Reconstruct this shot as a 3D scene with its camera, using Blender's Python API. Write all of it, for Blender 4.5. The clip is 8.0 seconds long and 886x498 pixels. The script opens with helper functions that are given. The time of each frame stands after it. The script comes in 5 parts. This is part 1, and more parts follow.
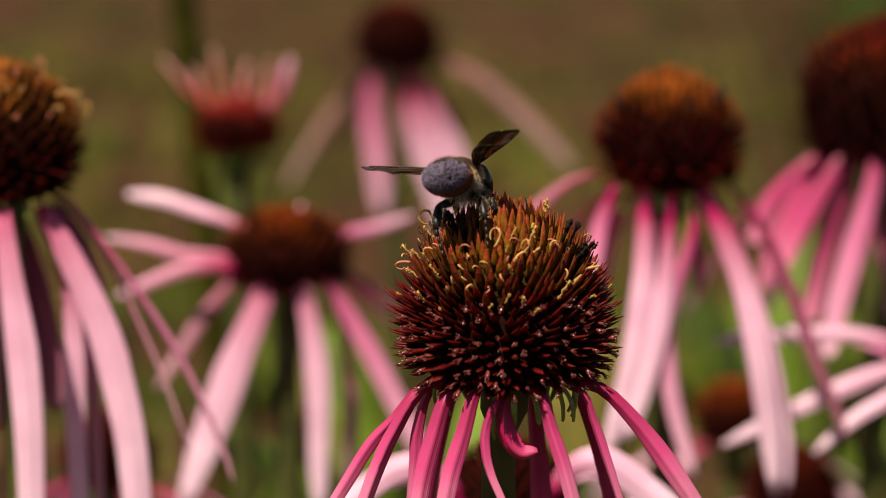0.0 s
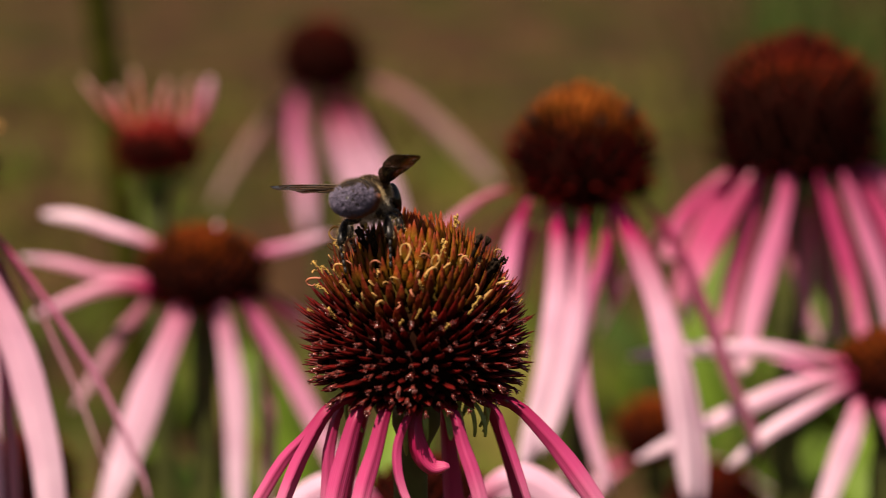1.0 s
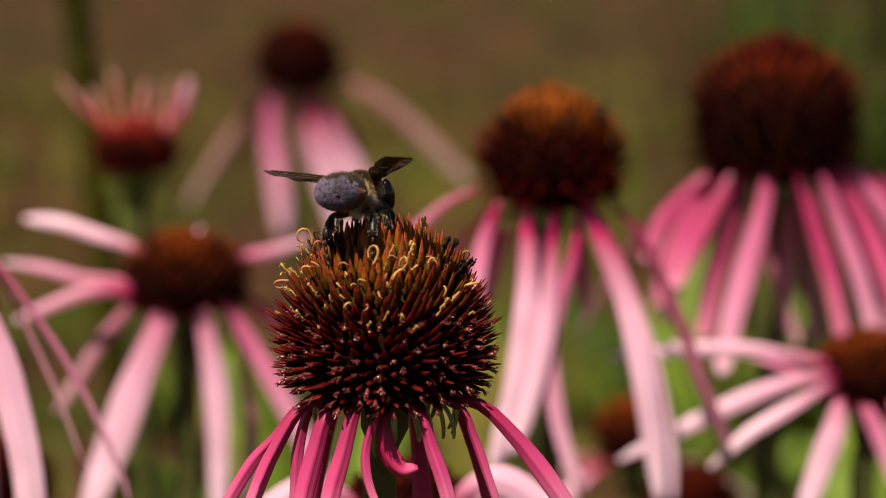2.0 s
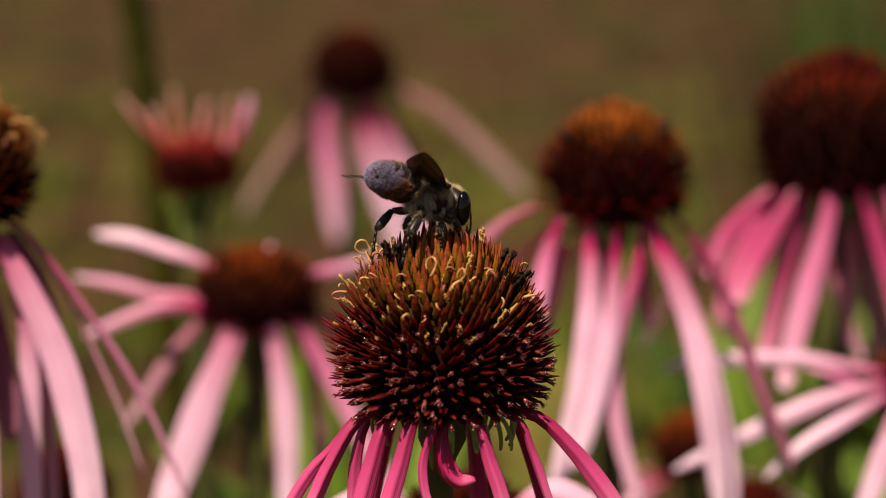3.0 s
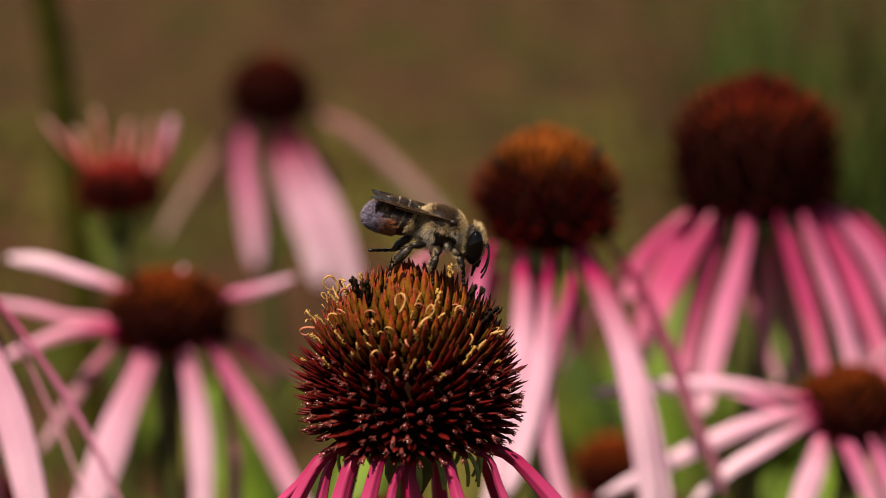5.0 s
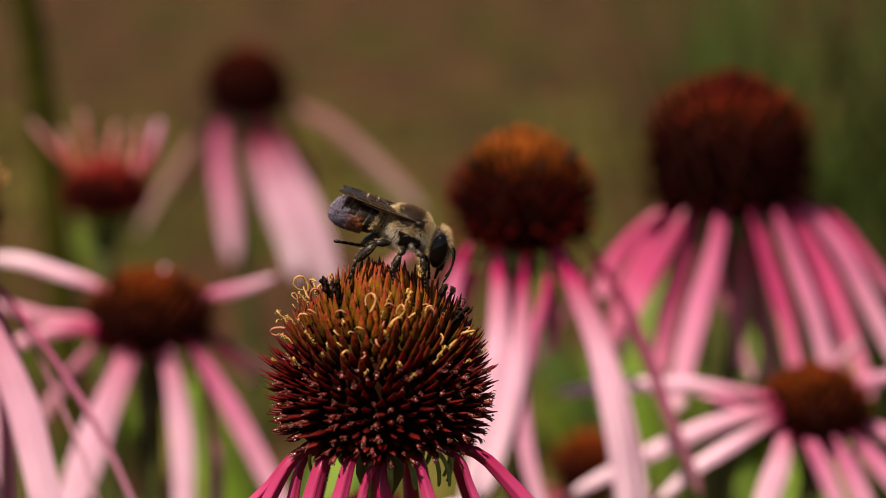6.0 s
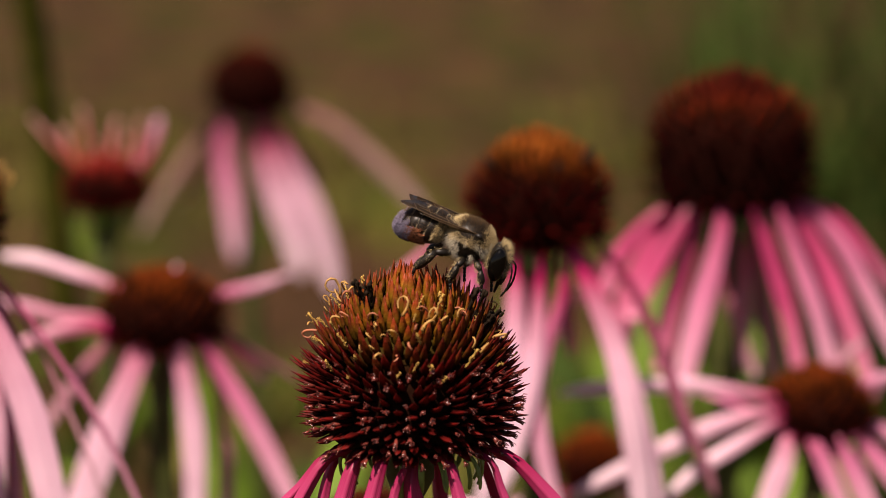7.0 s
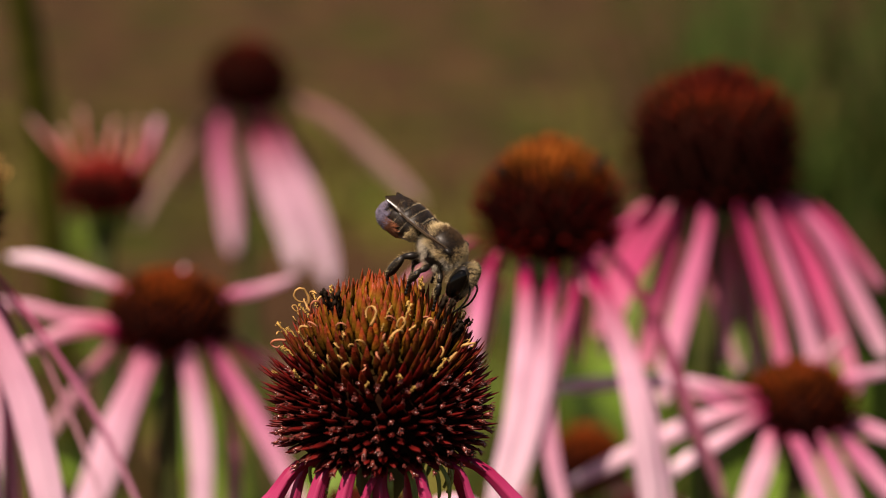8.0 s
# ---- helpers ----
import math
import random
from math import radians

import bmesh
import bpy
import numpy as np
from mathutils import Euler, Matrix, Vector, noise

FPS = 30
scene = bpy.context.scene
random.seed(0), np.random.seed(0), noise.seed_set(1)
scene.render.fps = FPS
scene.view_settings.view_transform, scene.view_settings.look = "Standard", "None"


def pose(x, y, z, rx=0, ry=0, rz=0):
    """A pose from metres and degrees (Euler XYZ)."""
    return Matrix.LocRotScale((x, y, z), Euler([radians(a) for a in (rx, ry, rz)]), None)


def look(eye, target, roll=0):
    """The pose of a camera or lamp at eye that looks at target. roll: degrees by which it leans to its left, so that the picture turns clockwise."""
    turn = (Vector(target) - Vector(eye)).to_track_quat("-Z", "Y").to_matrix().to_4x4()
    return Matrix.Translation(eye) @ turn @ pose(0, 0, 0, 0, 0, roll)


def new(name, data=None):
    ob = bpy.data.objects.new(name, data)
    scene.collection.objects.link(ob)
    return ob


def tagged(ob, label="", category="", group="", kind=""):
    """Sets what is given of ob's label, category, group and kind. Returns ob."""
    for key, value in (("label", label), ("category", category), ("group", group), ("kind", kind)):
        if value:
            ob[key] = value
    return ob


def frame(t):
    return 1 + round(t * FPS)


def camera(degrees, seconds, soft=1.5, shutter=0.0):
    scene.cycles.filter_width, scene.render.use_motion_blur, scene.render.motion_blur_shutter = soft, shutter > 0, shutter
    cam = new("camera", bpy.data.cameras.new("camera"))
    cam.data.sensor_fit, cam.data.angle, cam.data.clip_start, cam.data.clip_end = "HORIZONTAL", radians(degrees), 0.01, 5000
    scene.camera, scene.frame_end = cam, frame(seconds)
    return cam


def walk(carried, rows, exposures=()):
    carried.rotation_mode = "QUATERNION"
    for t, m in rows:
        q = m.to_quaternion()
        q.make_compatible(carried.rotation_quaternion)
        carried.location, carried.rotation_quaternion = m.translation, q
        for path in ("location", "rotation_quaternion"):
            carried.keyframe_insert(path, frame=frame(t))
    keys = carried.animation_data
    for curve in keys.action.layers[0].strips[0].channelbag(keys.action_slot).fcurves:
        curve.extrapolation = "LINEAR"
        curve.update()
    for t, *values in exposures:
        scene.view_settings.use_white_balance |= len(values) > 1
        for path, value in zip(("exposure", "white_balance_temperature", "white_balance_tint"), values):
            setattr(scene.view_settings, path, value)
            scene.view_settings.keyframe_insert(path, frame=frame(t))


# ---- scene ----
EYE = (0.0, -0.3053, 0.7538)
cam = camera(18, 8.0, soft=0.9, shutter=0.2)
cam.data.dof.use_dof = True
cam.data.dof.focus_distance = 0.309
cam.data.dof.aperture_fstop = 20.0
walk(cam, (
    (0, pose(*EYE, 78.835, 0, 2.944)),
    (0.3, pose(*EYE, 79.073, 0, 2.772)),
    (0.5, pose(*EYE, 79.151, 0, 2.400)),
    (1, pose(*EYE, 79.209, 0, 1.293)),
    (1.2, pose(*EYE, 79.197, 0, 0.826)),
    (2.3, pose(*EYE, 79.259, 0, 0.826)),
    (2.5, pose(*EYE, 79.209, 0, 1.053)),
    (2.7, pose(*EYE, 79.290, 0, 1.377)),
    (3, pose(*EYE, 79.522, 0, 2.053)),
    (3.2, pose(*EYE, 79.583, 0, 2.172)),
    (3.5, pose(*EYE, 79.672, 0, 2.222)),
    (4, pose(*EYE, 79.904, 0, 1.389)),
    (4.5, pose(*EYE, 79.927, 0, 0.818)),
    (4.7, pose(*EYE, 80.004, 0, 0.660)),
    (5.8, pose(*EYE, 79.965, 0, -0.073)),
    (6, pose(*EYE, 79.938, 0, -0.042)),
    (6.5, pose(*EYE, 80.000, 0, 0.000)),
    (6.8, pose(*EYE, 79.983, 0, 0.051)),
    (7, pose(*EYE, 79.896, 0, 0.008)),
    (7.2, pose(*EYE, 79.745, 0, 0.181)),
    (7.4, pose(*EYE, 79.703, 0, 0.293)),
    (7.5, pose(*EYE, 79.687, 0, 0.123)),
    (7.6, pose(*EYE, 79.680, 0, -0.104)),
    (7.8, pose(*EYE, 79.769, 0, 0.058)),
    (8, pose(*EYE, 79.823, 0, -0.135)),
))

# ---- light: high summer sun, clear sky ----
SUN_EL, SUN_AZ = 58.0, 209.0          # degrees; azimuth counted clockwise from +y
world = bpy.data.worlds.new("sky")
scene.world = world
world.use_nodes = True
sky = world.node_tree.nodes.new("ShaderNodeTexSky")
sky.sky_type, sky.sun_disc = "NISHITA", False
sky.sun_elevation, sky.sun_rotation = radians(SUN_EL), radians(SUN_AZ)
world.node_tree.links.new(sky.outputs[0], world.node_tree.nodes["Background"].inputs[0])
world.node_tree.nodes["Background"].inputs[1].default_value = 0.05
sun = new("sun", bpy.data.lights.new("sun", "SUN"))
sun.data.energy, sun.data.angle, sun.data.color = 5.0, radians(0.5), (1.0, 0.95, 0.87)
sun_dir = Vector((math.sin(radians(SUN_AZ)) * math.cos(radians(SUN_EL)),
                  math.cos(radians(SUN_AZ)) * math.cos(radians(SUN_EL)), math.sin(radians(SUN_EL))))
sun.matrix_world = look(sun_dir * 5, (0, 0, 0))
scene.view_settings.exposure = 0.56
scene.view_settings.use_white_balance = True
scene.view_settings.white_balance_temperature, scene.view_settings.white_balance_tint = 7800, 22
MM = 0.001


# ---- materials ----
def material(name, rough=0.6, spec=0.4):
    m = bpy.data.materials.new(name)
    m.use_nodes = True
    b = m.node_tree.nodes["Principled BSDF"]
    b.inputs["Roughness"].default_value = rough
    b.inputs["Specular IOR Level"].default_value = spec
    return m, m.node_tree.nodes, m.node_tree.links, b


def ramp(nodes, stops, mode="LINEAR"):
    r = nodes.new("ShaderNodeValToRGB")
    r.color_ramp.interpolation = mode
    els = r.color_ramp.elements
    while len(els) < len(stops):
        els.new(0.5)
    for e, (p, c) in zip(els, stops):
        e.position, e.color = p, (*c, 1)
    return r


def noise_tex(nodes, links, scale, detail=4.0, space="Object", stretch=None):
    tc = nodes.new("ShaderNodeTexCoord")
    n = nodes.new("ShaderNodeTexNoise")
    n.inputs["Scale"].default_value, n.inputs["Detail"].default_value = scale, detail
    out = tc.outputs[space]
    if stretch:
        mp = nodes.new("ShaderNodeMapping")
        mp.inputs["Scale"].default_value = stretch
        links.new(out, mp.inputs[0])
        out = mp.outputs[0]
    links.new(out, n.inputs["Vector"])
    return n


def mixed(nodes, links, fac, a, b, blend="MIX"):
    x = nodes.new("ShaderNodeMix")
    x.data_type, x.blend_type = "RGBA", blend
    for sock, v in ((x.inputs[0], fac), (x.inputs[6], a), (x.inputs[7], b)):
        if isinstance(v, (int, float)):
            sock.default_value = v
        elif isinstance(v, tuple):
            sock.default_value = (*v, 1)
        else:
            links.new(v, sock)
    return x.outputs[2]


def bump(nodes, links, height, bsdf, dist, strength=0.6):
    b = nodes.new("ShaderNodeBump")
    b.inputs["Distance"].default_value, b.inputs["Strength"].default_value = dist, strength
    links.new(height, b.inputs["Height"])
    links.new(b.outputs[0], bsdf.inputs["Normal"])


def glow_through(m, nodes, links, bsdf, colour, share):
    """Thin living tissue: part of the light passes through."""
    t = nodes.new("ShaderNodeBsdfTranslucent")
    if isinstance(colour, tuple):
        t.inputs[0].default_value = (*colour, 1)
    else:
        links.new(colour, t.inputs[0])
    x = nodes.new("ShaderNodeMixShader")
    x.inputs[0].default_value = share
    links.new(bsdf.outputs[0], x.inputs[1])
    links.new(t.outputs[0], x.inputs[2])
    links.new(x.outputs[0], nodes["Material Output"].inputs[0])


def plain(name, colour, rough=0.6, var=0.35, scale=600.0, spec=0.4, metal=0.0, bumpy=0.0, strands=0.0):
    m, n, l, b = material(name, rough, spec)
    tex = noise_tex(n, l, scale)
    dark = tuple(c * (1 - var) for c in colour)
    light = tuple(min(1, c * (1 + var)) for c in colour)
    l.new(ramp(n, ((0.3, dark), (0.7, light))).outputs[0], b.inputs["Base Color"])
    r = n[-1]
    l.new(tex.outputs[0], r.inputs[0])
    if strands:          # every hair or grain has a tone of its own
        geo = n.new("ShaderNodeNewGeometry")
        tone = ramp(n, ((0.0, (1 - strands,) * 3), (1.0, (1 + strands,) * 3)))
        l.new(geo.outputs["Random Per Island"], tone.inputs[0])
        l.new(mixed(n, l, 1.0, r.outputs[0], tone.outputs[0], "MULTIPLY"), b.inputs["Base Color"])
    b.inputs["Metallic"].default_value = metal
    if bumpy:
        bump(n, l, tex.outputs[0], b, bumpy)
    return m


def uv_axes(nodes, links):
    uv = nodes.new("ShaderNodeUVMap")
    uv.uv_map = "grow"
    sep = nodes.new("ShaderNodeSeparateXYZ")
    links.new(uv.outputs[0], sep.inputs[0])
    return sep.outputs[0], sep.outputs[1]


def petal_material(name, root, middle, tip, share=0.3, reach=1.0):
    m, n, l, b = material(name, 0.42, 0.4)
    across, along = uv_axes(n, l)
    base = ramp(n, ((0.0, root), (0.15 * reach, root), (0.29 * reach, tuple(0.5 * (p + q) for p, q in zip(root, middle))), (0.48 * reach, middle), (1.0, tip)))
    l.new(along, base.inputs[0])
    veins = n.new("ShaderNodeTexWave")
    veins.inputs["Scale"].default_value, veins.inputs["Distortion"].default_value = 3.2, 1.2
    veins.inputs["Detail"].default_value = 2.0
    uvn = n.new("ShaderNodeUVMap")
    uvn.uv_map = "grow"
    l.new(uvn.outputs[0], veins.inputs["Vector"])
    blot = noise_tex(n, l, 180.0)
    streak = ramp(n, ((0.2, (0.82, 0.6, 0.7)), (0.65, (1, 1, 1))))
    l.new(veins.outputs[0], streak.inputs[0])
    blotch = ramp(n, ((0.3, (0.88, 0.8, 0.85)), (0.6, (1, 1, 1))))
    l.new(blot.outputs[0], blotch.inputs[0])
    c = mixed(n, l, 0.45, base.outputs[0], streak.outputs[0], "MULTIPLY")
    c = mixed(n, l, 0.8, c, blotch.outputs[0], "MULTIPLY")
    l.new(c, b.inputs["Base Color"])
    bump(n, l, veins.outputs[0], b, 0.0002, 0.14)
    glow_through(m, n, l, b, c, share)
    return m


def spike_material(name, low_tip, top_root, top_tip, crown=(0.45, 0.82), wet=False, cap=None):
    """Chaffy scale: across of the map runs from the foot of the head to its crown, along runs from root to tip. Shade
    at the roots and low on the head is put into the colour.
    """
    m, n, l, b = material(name, 0.45 if wet else 0.75, 0.24 if wet else 0.06)
    up, along = uv_axes(n, l)
    # near-black roots and dim low scales: shade painted into the ramp
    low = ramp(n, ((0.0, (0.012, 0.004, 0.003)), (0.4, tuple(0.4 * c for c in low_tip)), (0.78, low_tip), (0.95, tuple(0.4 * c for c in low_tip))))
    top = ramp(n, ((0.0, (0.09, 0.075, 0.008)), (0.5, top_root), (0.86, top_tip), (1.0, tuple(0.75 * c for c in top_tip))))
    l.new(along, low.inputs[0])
    l.new(along, top.inputs[0])
    blend = ramp(n, ((crown[0], (0, 0, 0)), (crown[1], (1, 1, 1))))
    l.new(up, blend.inputs[0])
    c = mixed(n, l, blend.outputs[0], low.outputs[0], top.outputs[0])
    if cap:      # unopened middle of the crown
        bud = ramp(n, ((0.82, (0, 0, 0)), (0.9, (1, 1, 1))))
        l.new(up, bud.inputs[0])
        c = mixed(n, l, bud.outputs[0], c, cap)
    tex = noise_tex(n, l, 900.0)
    shade = ramp(n, ((0.3, (0.55, 0.5, 0.5)), (0.7, (1, 1, 1))))
    l.new(tex.outputs[0], shade.inputs[0])
    c = mixed(n, l, 0.8, c, shade.outputs[0], "MULTIPLY")
    info = n.new("ShaderNodeObjectInfo")
    vary = ramp(n, ((0.0, (0.6, 0.6, 0.6)), (1.0, (1.25, 1.15, 1.1))))
    l.new(info.outputs["Random"], vary.inputs[0])
    c = mixed(n, l, 1.0, c, vary.outputs[0], "MULTIPLY")
    geo = n.new("ShaderNodeNewGeometry")
    isle = ramp(n, ((0.0, (0.62, 0.7, 0.7)), (0.5, (1, 1, 1)), (1.0, (1.15, 1.05, 1.0))))
    l.new(geo.outputs["Random Per Island"], isle.inputs[0])
    c = mixed(n, l, 1.0, c, isle.outputs[0], "MULTIPLY")
    worn = noise_tex(n, l, 240.0, 3.0)
    blot = ramp(n, ((0.4, (0.22, 0.2, 0.2)), (0.6, (1.3, 1.25, 1.1))))
    l.new(worn.outputs[0], blot.inputs[0])
    c = mixed(n, l, 0.25 if wet else 0.75, c, blot.outputs[0], "MULTIPLY")
    l.new(c, b.inputs["Base Color"])
    rough = noise_tex(n, l, 2600.0, 3.0)
    bump(n, l, rough.outputs[0], b, 0.00014, 0.7)
    glow_through(m, n, l, b, c, 0.38 if wet else 0.28)
    return m


M_PETAL = petal_material("petal_pink", (0.44, 0.007, 0.1), (0.8, 0.27, 0.47), (0.92, 0.66, 0.77), 0.34)
M_PETAL_PALE = petal_material("petal_pale", (0.55, 0.02, 0.14), (0.885, 0.55, 0.7), (0.94, 0.78, 0.87), 0.34, 0.88)
M_PETAL_DEEP = petal_material("petal_deep", (0.3, 0.003, 0.055), (0.78, 0.12, 0.3), (0.9, 0.45, 0.59), 0.3, 1.05)
M_PETAL_BRIGHT = petal_material("petal_bright", (0.27, 0.003, 0.055), (0.62, 0.075, 0.22), (0.86, 0.36, 0.52), 0.3, 1.15)
M_PETAL_TWOTONE = petal_material("petal_twotone", (0.5, 0.008, 0.11), (0.86, 0.46, 0.62), (0.93, 0.78, 0.85), 0.34, 1.9)
M_PETAL_MAGENTA = petal_material("petal_magenta", (0.32, 0.004, 0.055), (0.68, 0.085, 0.25), (0.88, 0.42, 0.58), 0.3, 1.15)
M_PETAL_CRIMSON = petal_material("petal_crimson", (0.26, 0.003, 0.045), (0.5, 0.018, 0.11), (0.66, 0.1, 0.24), 0.3)
M_PETAL_FADED = petal_material("petal_faded", (0.36, 0.13, 0.13), (0.45, 0.26, 0.23), (0.56, 0.41, 0.37), 0.35)
# dusty pink; also the darker copy for back petals that lie in shade
M_PETAL_DUSTY_SHADED = petal_material("petal_dusty_shaded", (0.42, 0.05, 0.12), (0.6, 0.25, 0.34), (0.76, 0.5, 0.56), 0.35)
# pink dulled to purple: shade on side and back petals, in the colour
M_PETAL_PURPLE_SHADED = petal_material("petal_purple_shaded", (0.26, 0.02, 0.07), (0.36, 0.1, 0.17), (0.48, 0.22, 0.28), 0.3)
M_PETAL_ROSE = petal_material("petal_rose", (0.5, 0.02, 0.14), (0.58, 0.19, 0.32), (0.7, 0.4, 0.5), 0.32)
M_PETAL_CORAL = petal_material("petal_coral", (0.5, 0.025, 0.03), (0.64, 0.14, 0.13), (0.84, 0.52, 0.5), 0.35)
# first colour, low scales: own red, darkened for the shaded lower half
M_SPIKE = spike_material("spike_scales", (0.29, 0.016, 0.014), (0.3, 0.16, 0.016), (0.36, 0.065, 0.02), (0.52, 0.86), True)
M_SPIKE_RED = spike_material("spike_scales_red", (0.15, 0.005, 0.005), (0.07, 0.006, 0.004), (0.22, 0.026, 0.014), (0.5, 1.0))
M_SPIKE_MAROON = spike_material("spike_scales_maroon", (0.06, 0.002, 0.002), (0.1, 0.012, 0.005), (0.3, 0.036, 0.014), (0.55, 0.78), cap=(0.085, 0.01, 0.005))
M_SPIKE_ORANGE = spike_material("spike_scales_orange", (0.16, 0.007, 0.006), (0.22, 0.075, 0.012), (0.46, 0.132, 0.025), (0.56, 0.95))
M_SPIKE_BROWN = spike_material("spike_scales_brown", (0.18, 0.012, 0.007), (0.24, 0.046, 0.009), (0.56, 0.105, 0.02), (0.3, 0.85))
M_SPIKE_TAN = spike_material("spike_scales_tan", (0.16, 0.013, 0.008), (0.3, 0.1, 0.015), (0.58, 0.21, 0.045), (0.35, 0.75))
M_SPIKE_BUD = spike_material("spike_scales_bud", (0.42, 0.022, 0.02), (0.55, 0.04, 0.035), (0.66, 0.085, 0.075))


def core_material():
    m, n, l, b = material("head_core", 0.9, 0.05)
    across, along = uv_axes(n, l)
    # near black below the crown: shade between the scales put into the colour
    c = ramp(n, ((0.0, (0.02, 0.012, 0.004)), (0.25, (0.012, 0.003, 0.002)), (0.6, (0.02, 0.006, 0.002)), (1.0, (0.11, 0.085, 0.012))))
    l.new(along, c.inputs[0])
    tex = noise_tex(n, l, 900.0)
    k = mixed(n, l, 0.6, c.outputs[0], tex.outputs[0], "MULTIPLY")
    l.new(k, b.inputs["Base Color"])
    bump(n, l, tex.outputs[0], b, 0.0004, 0.7)
    return m


M_CORE = core_material()
# maroon taken down to near black for the shaded gaps between scales
M_CORE_SHADED = plain("head_core_shaded", (0.012, 0.0025, 0.0015), 0.95, scale=900, spec=0.03)
M_STEM = plain("stem_green", (0.045, 0.055, 0.008), 0.65, 0.4, 260, bumpy=0.0003)
M_STEM_OLIVE = plain("stem_olive", (0.034, 0.034, 0.004), 0.7, 0.4, 260, spec=0.06, bumpy=0.0003)
M_BRACT = plain("bract_green", (0.17, 0.24, 0.045), 0.55, 0.4, 500)
M_LEAF = plain("leaf_green", (0.085, 0.15, 0.012), 0.55, 0.4, 60, 0.2)
M_LEAF_OLIVE = plain("weed_olive", (0.11, 0.1, 0.022), 0.75, 0.45, 30, 0.1)
M_LEAF_DARK = plain("leaf_dark", (0.027, 0.048, 0.009), 0.75, 0.5, 30, 0.06)
M_CURL = plain("dry_style", (0.46, 0.25, 0.075), 0.6, 0.5, 900)
M_CURL_PINK = plain("dry_style_pink", (0.36, 0.12, 0.06), 0.6, 0.5, 900)
M_POLLEN = plain("pollen_yellow", (0.42, 0.25, 0.06), 0.85, 0.4, 1500)
M_DARKDRY = plain("withered_floret", (0.016, 0.01, 0.006), 0.75, 0.5, 900, 0.08)


def soil():
    m, n, l, b = material("garden_soil", 0.95, 0.04)
    big = noise_tex(n, l, 3.0, 3.0)
    fine = noise_tex(n, l, 60.0, 8.0)
    earth = ramp(n, ((0.25, (0.023, 0.0114, 0.0055)), (0.5, (0.057, 0.0298, 0.0152)), (0.75, (0.098, 0.054, 0.0285))))
    l.new(fine.outputs[0], earth.inputs[0])
    moss = ramp(n, ((0.52, (0, 0, 0)), (0.59, (1, 1, 1))))
    l.new(big.outputs[0], moss.inputs[0])
    green = ramp(n, ((0.3, (0.022, 0.027, 0.005)), (0.7, (0.048, 0.056, 0.01))))
    l.new(fine.outputs[0], green.inputs[0])
    c = mixed(n, l, moss.outputs[0], earth.outputs[0], green.outputs[0])
    patch = noise_tex(n, l, 7.0, 2.0)
    tone = ramp(n, ((0.38, (0.5, 0.52, 0.52)), (0.62, (1.42, 1.32, 1.25))))
    l.new(patch.outputs[0], tone.inputs[0])
    c = mixed(n, l, 1.0, c, tone.outputs[0], "MULTIPLY")
    l.new(c, b.inputs["Base Color"])
    bump(n, l, fine.outputs[0], b, 0.02, 0.8)
    return m


M_SOIL = soil()


# ---- mesh helpers ----
def finish(bm, name, mat, smooth=True):
    bmesh.ops.recalc_face_normals(bm, faces=bm.faces)
    me = bpy.data.meshes.new(name)
    bm.to_mesh(me)
    bm.free()
    if smooth:
        me.polygons.foreach_set("use_smooth", [True] * len(me.polygons))
    for x in (mat if isinstance(mat, (list, tuple)) else (mat,)):
        me.materials.append(x)
    return me


def part(name, bm, mat, parent, label="", smooth=True):
    ob = new(name, finish(bm, name, mat, smooth))
    ob.parent = parent
    return tagged(ob, label)


def loft(bm, rings, uvs=None, cap=True, mat=0):
    """Skin a row of closed rings of points; uvs: a (u, v) for each ring or each point."""
    lay = bm.loops.layers.uv.get("grow") or bm.loops.layers.uv.new("grow")
    vs = [[bm.verts.new(p) for p in r] for r in rings]
    where = {}
    if uvs:
        for i, r in enumerate(vs):
            for j, v in enumerate(r):
                where[v] = uvs[i][j] if isinstance(uvs[i], list) else uvs[i]
    faces = []
    for a, b in zip(vs, vs[1:]):
        n = len(a)
        for j in range(n):
            faces.append(bm.faces.new((a[j], a[(j + 1) % n], b[(j + 1) % n], b[j])))
    if cap:
        faces += [bm.faces.new(vs[0][::-1]), bm.faces.new(vs[-1])]
    for f in faces:
        f.material_index = mat
        if uvs:
            for lp in f.loops:
                lp[lay].uv = where[lp.vert]
    return vs


def tube(bm, pts, radii, sides=8, squash=1.0, mat=0):
    pts = [Vector(p) for p in pts]
    rings, side = [], None
    for i, p in enumerate(pts):
        t = (pts[min(i + 1, len(pts) - 1)] - pts[max(i - 1, 0)]).normalized()
        ref = side if side is not None else (Vector((0, 0, 1)) if abs(t.z) < 0.9 else Vector((1, 0, 0))).cross(t)
        side = (ref - t * ref.dot(t)).normalized()
        up = t.cross(side)
        r = radii[i] if isinstance(radii, (list, tuple)) else radii
        rings.append([p + side * r * math.cos(a) + up * r * squash * math.sin(a)
                      for a in (2 * math.pi * k / sides for k in range(sides))])
    return loft(bm, rings, [(0.5, i / max(1, len(pts) - 1)) for i in range(len(pts))], True, mat)


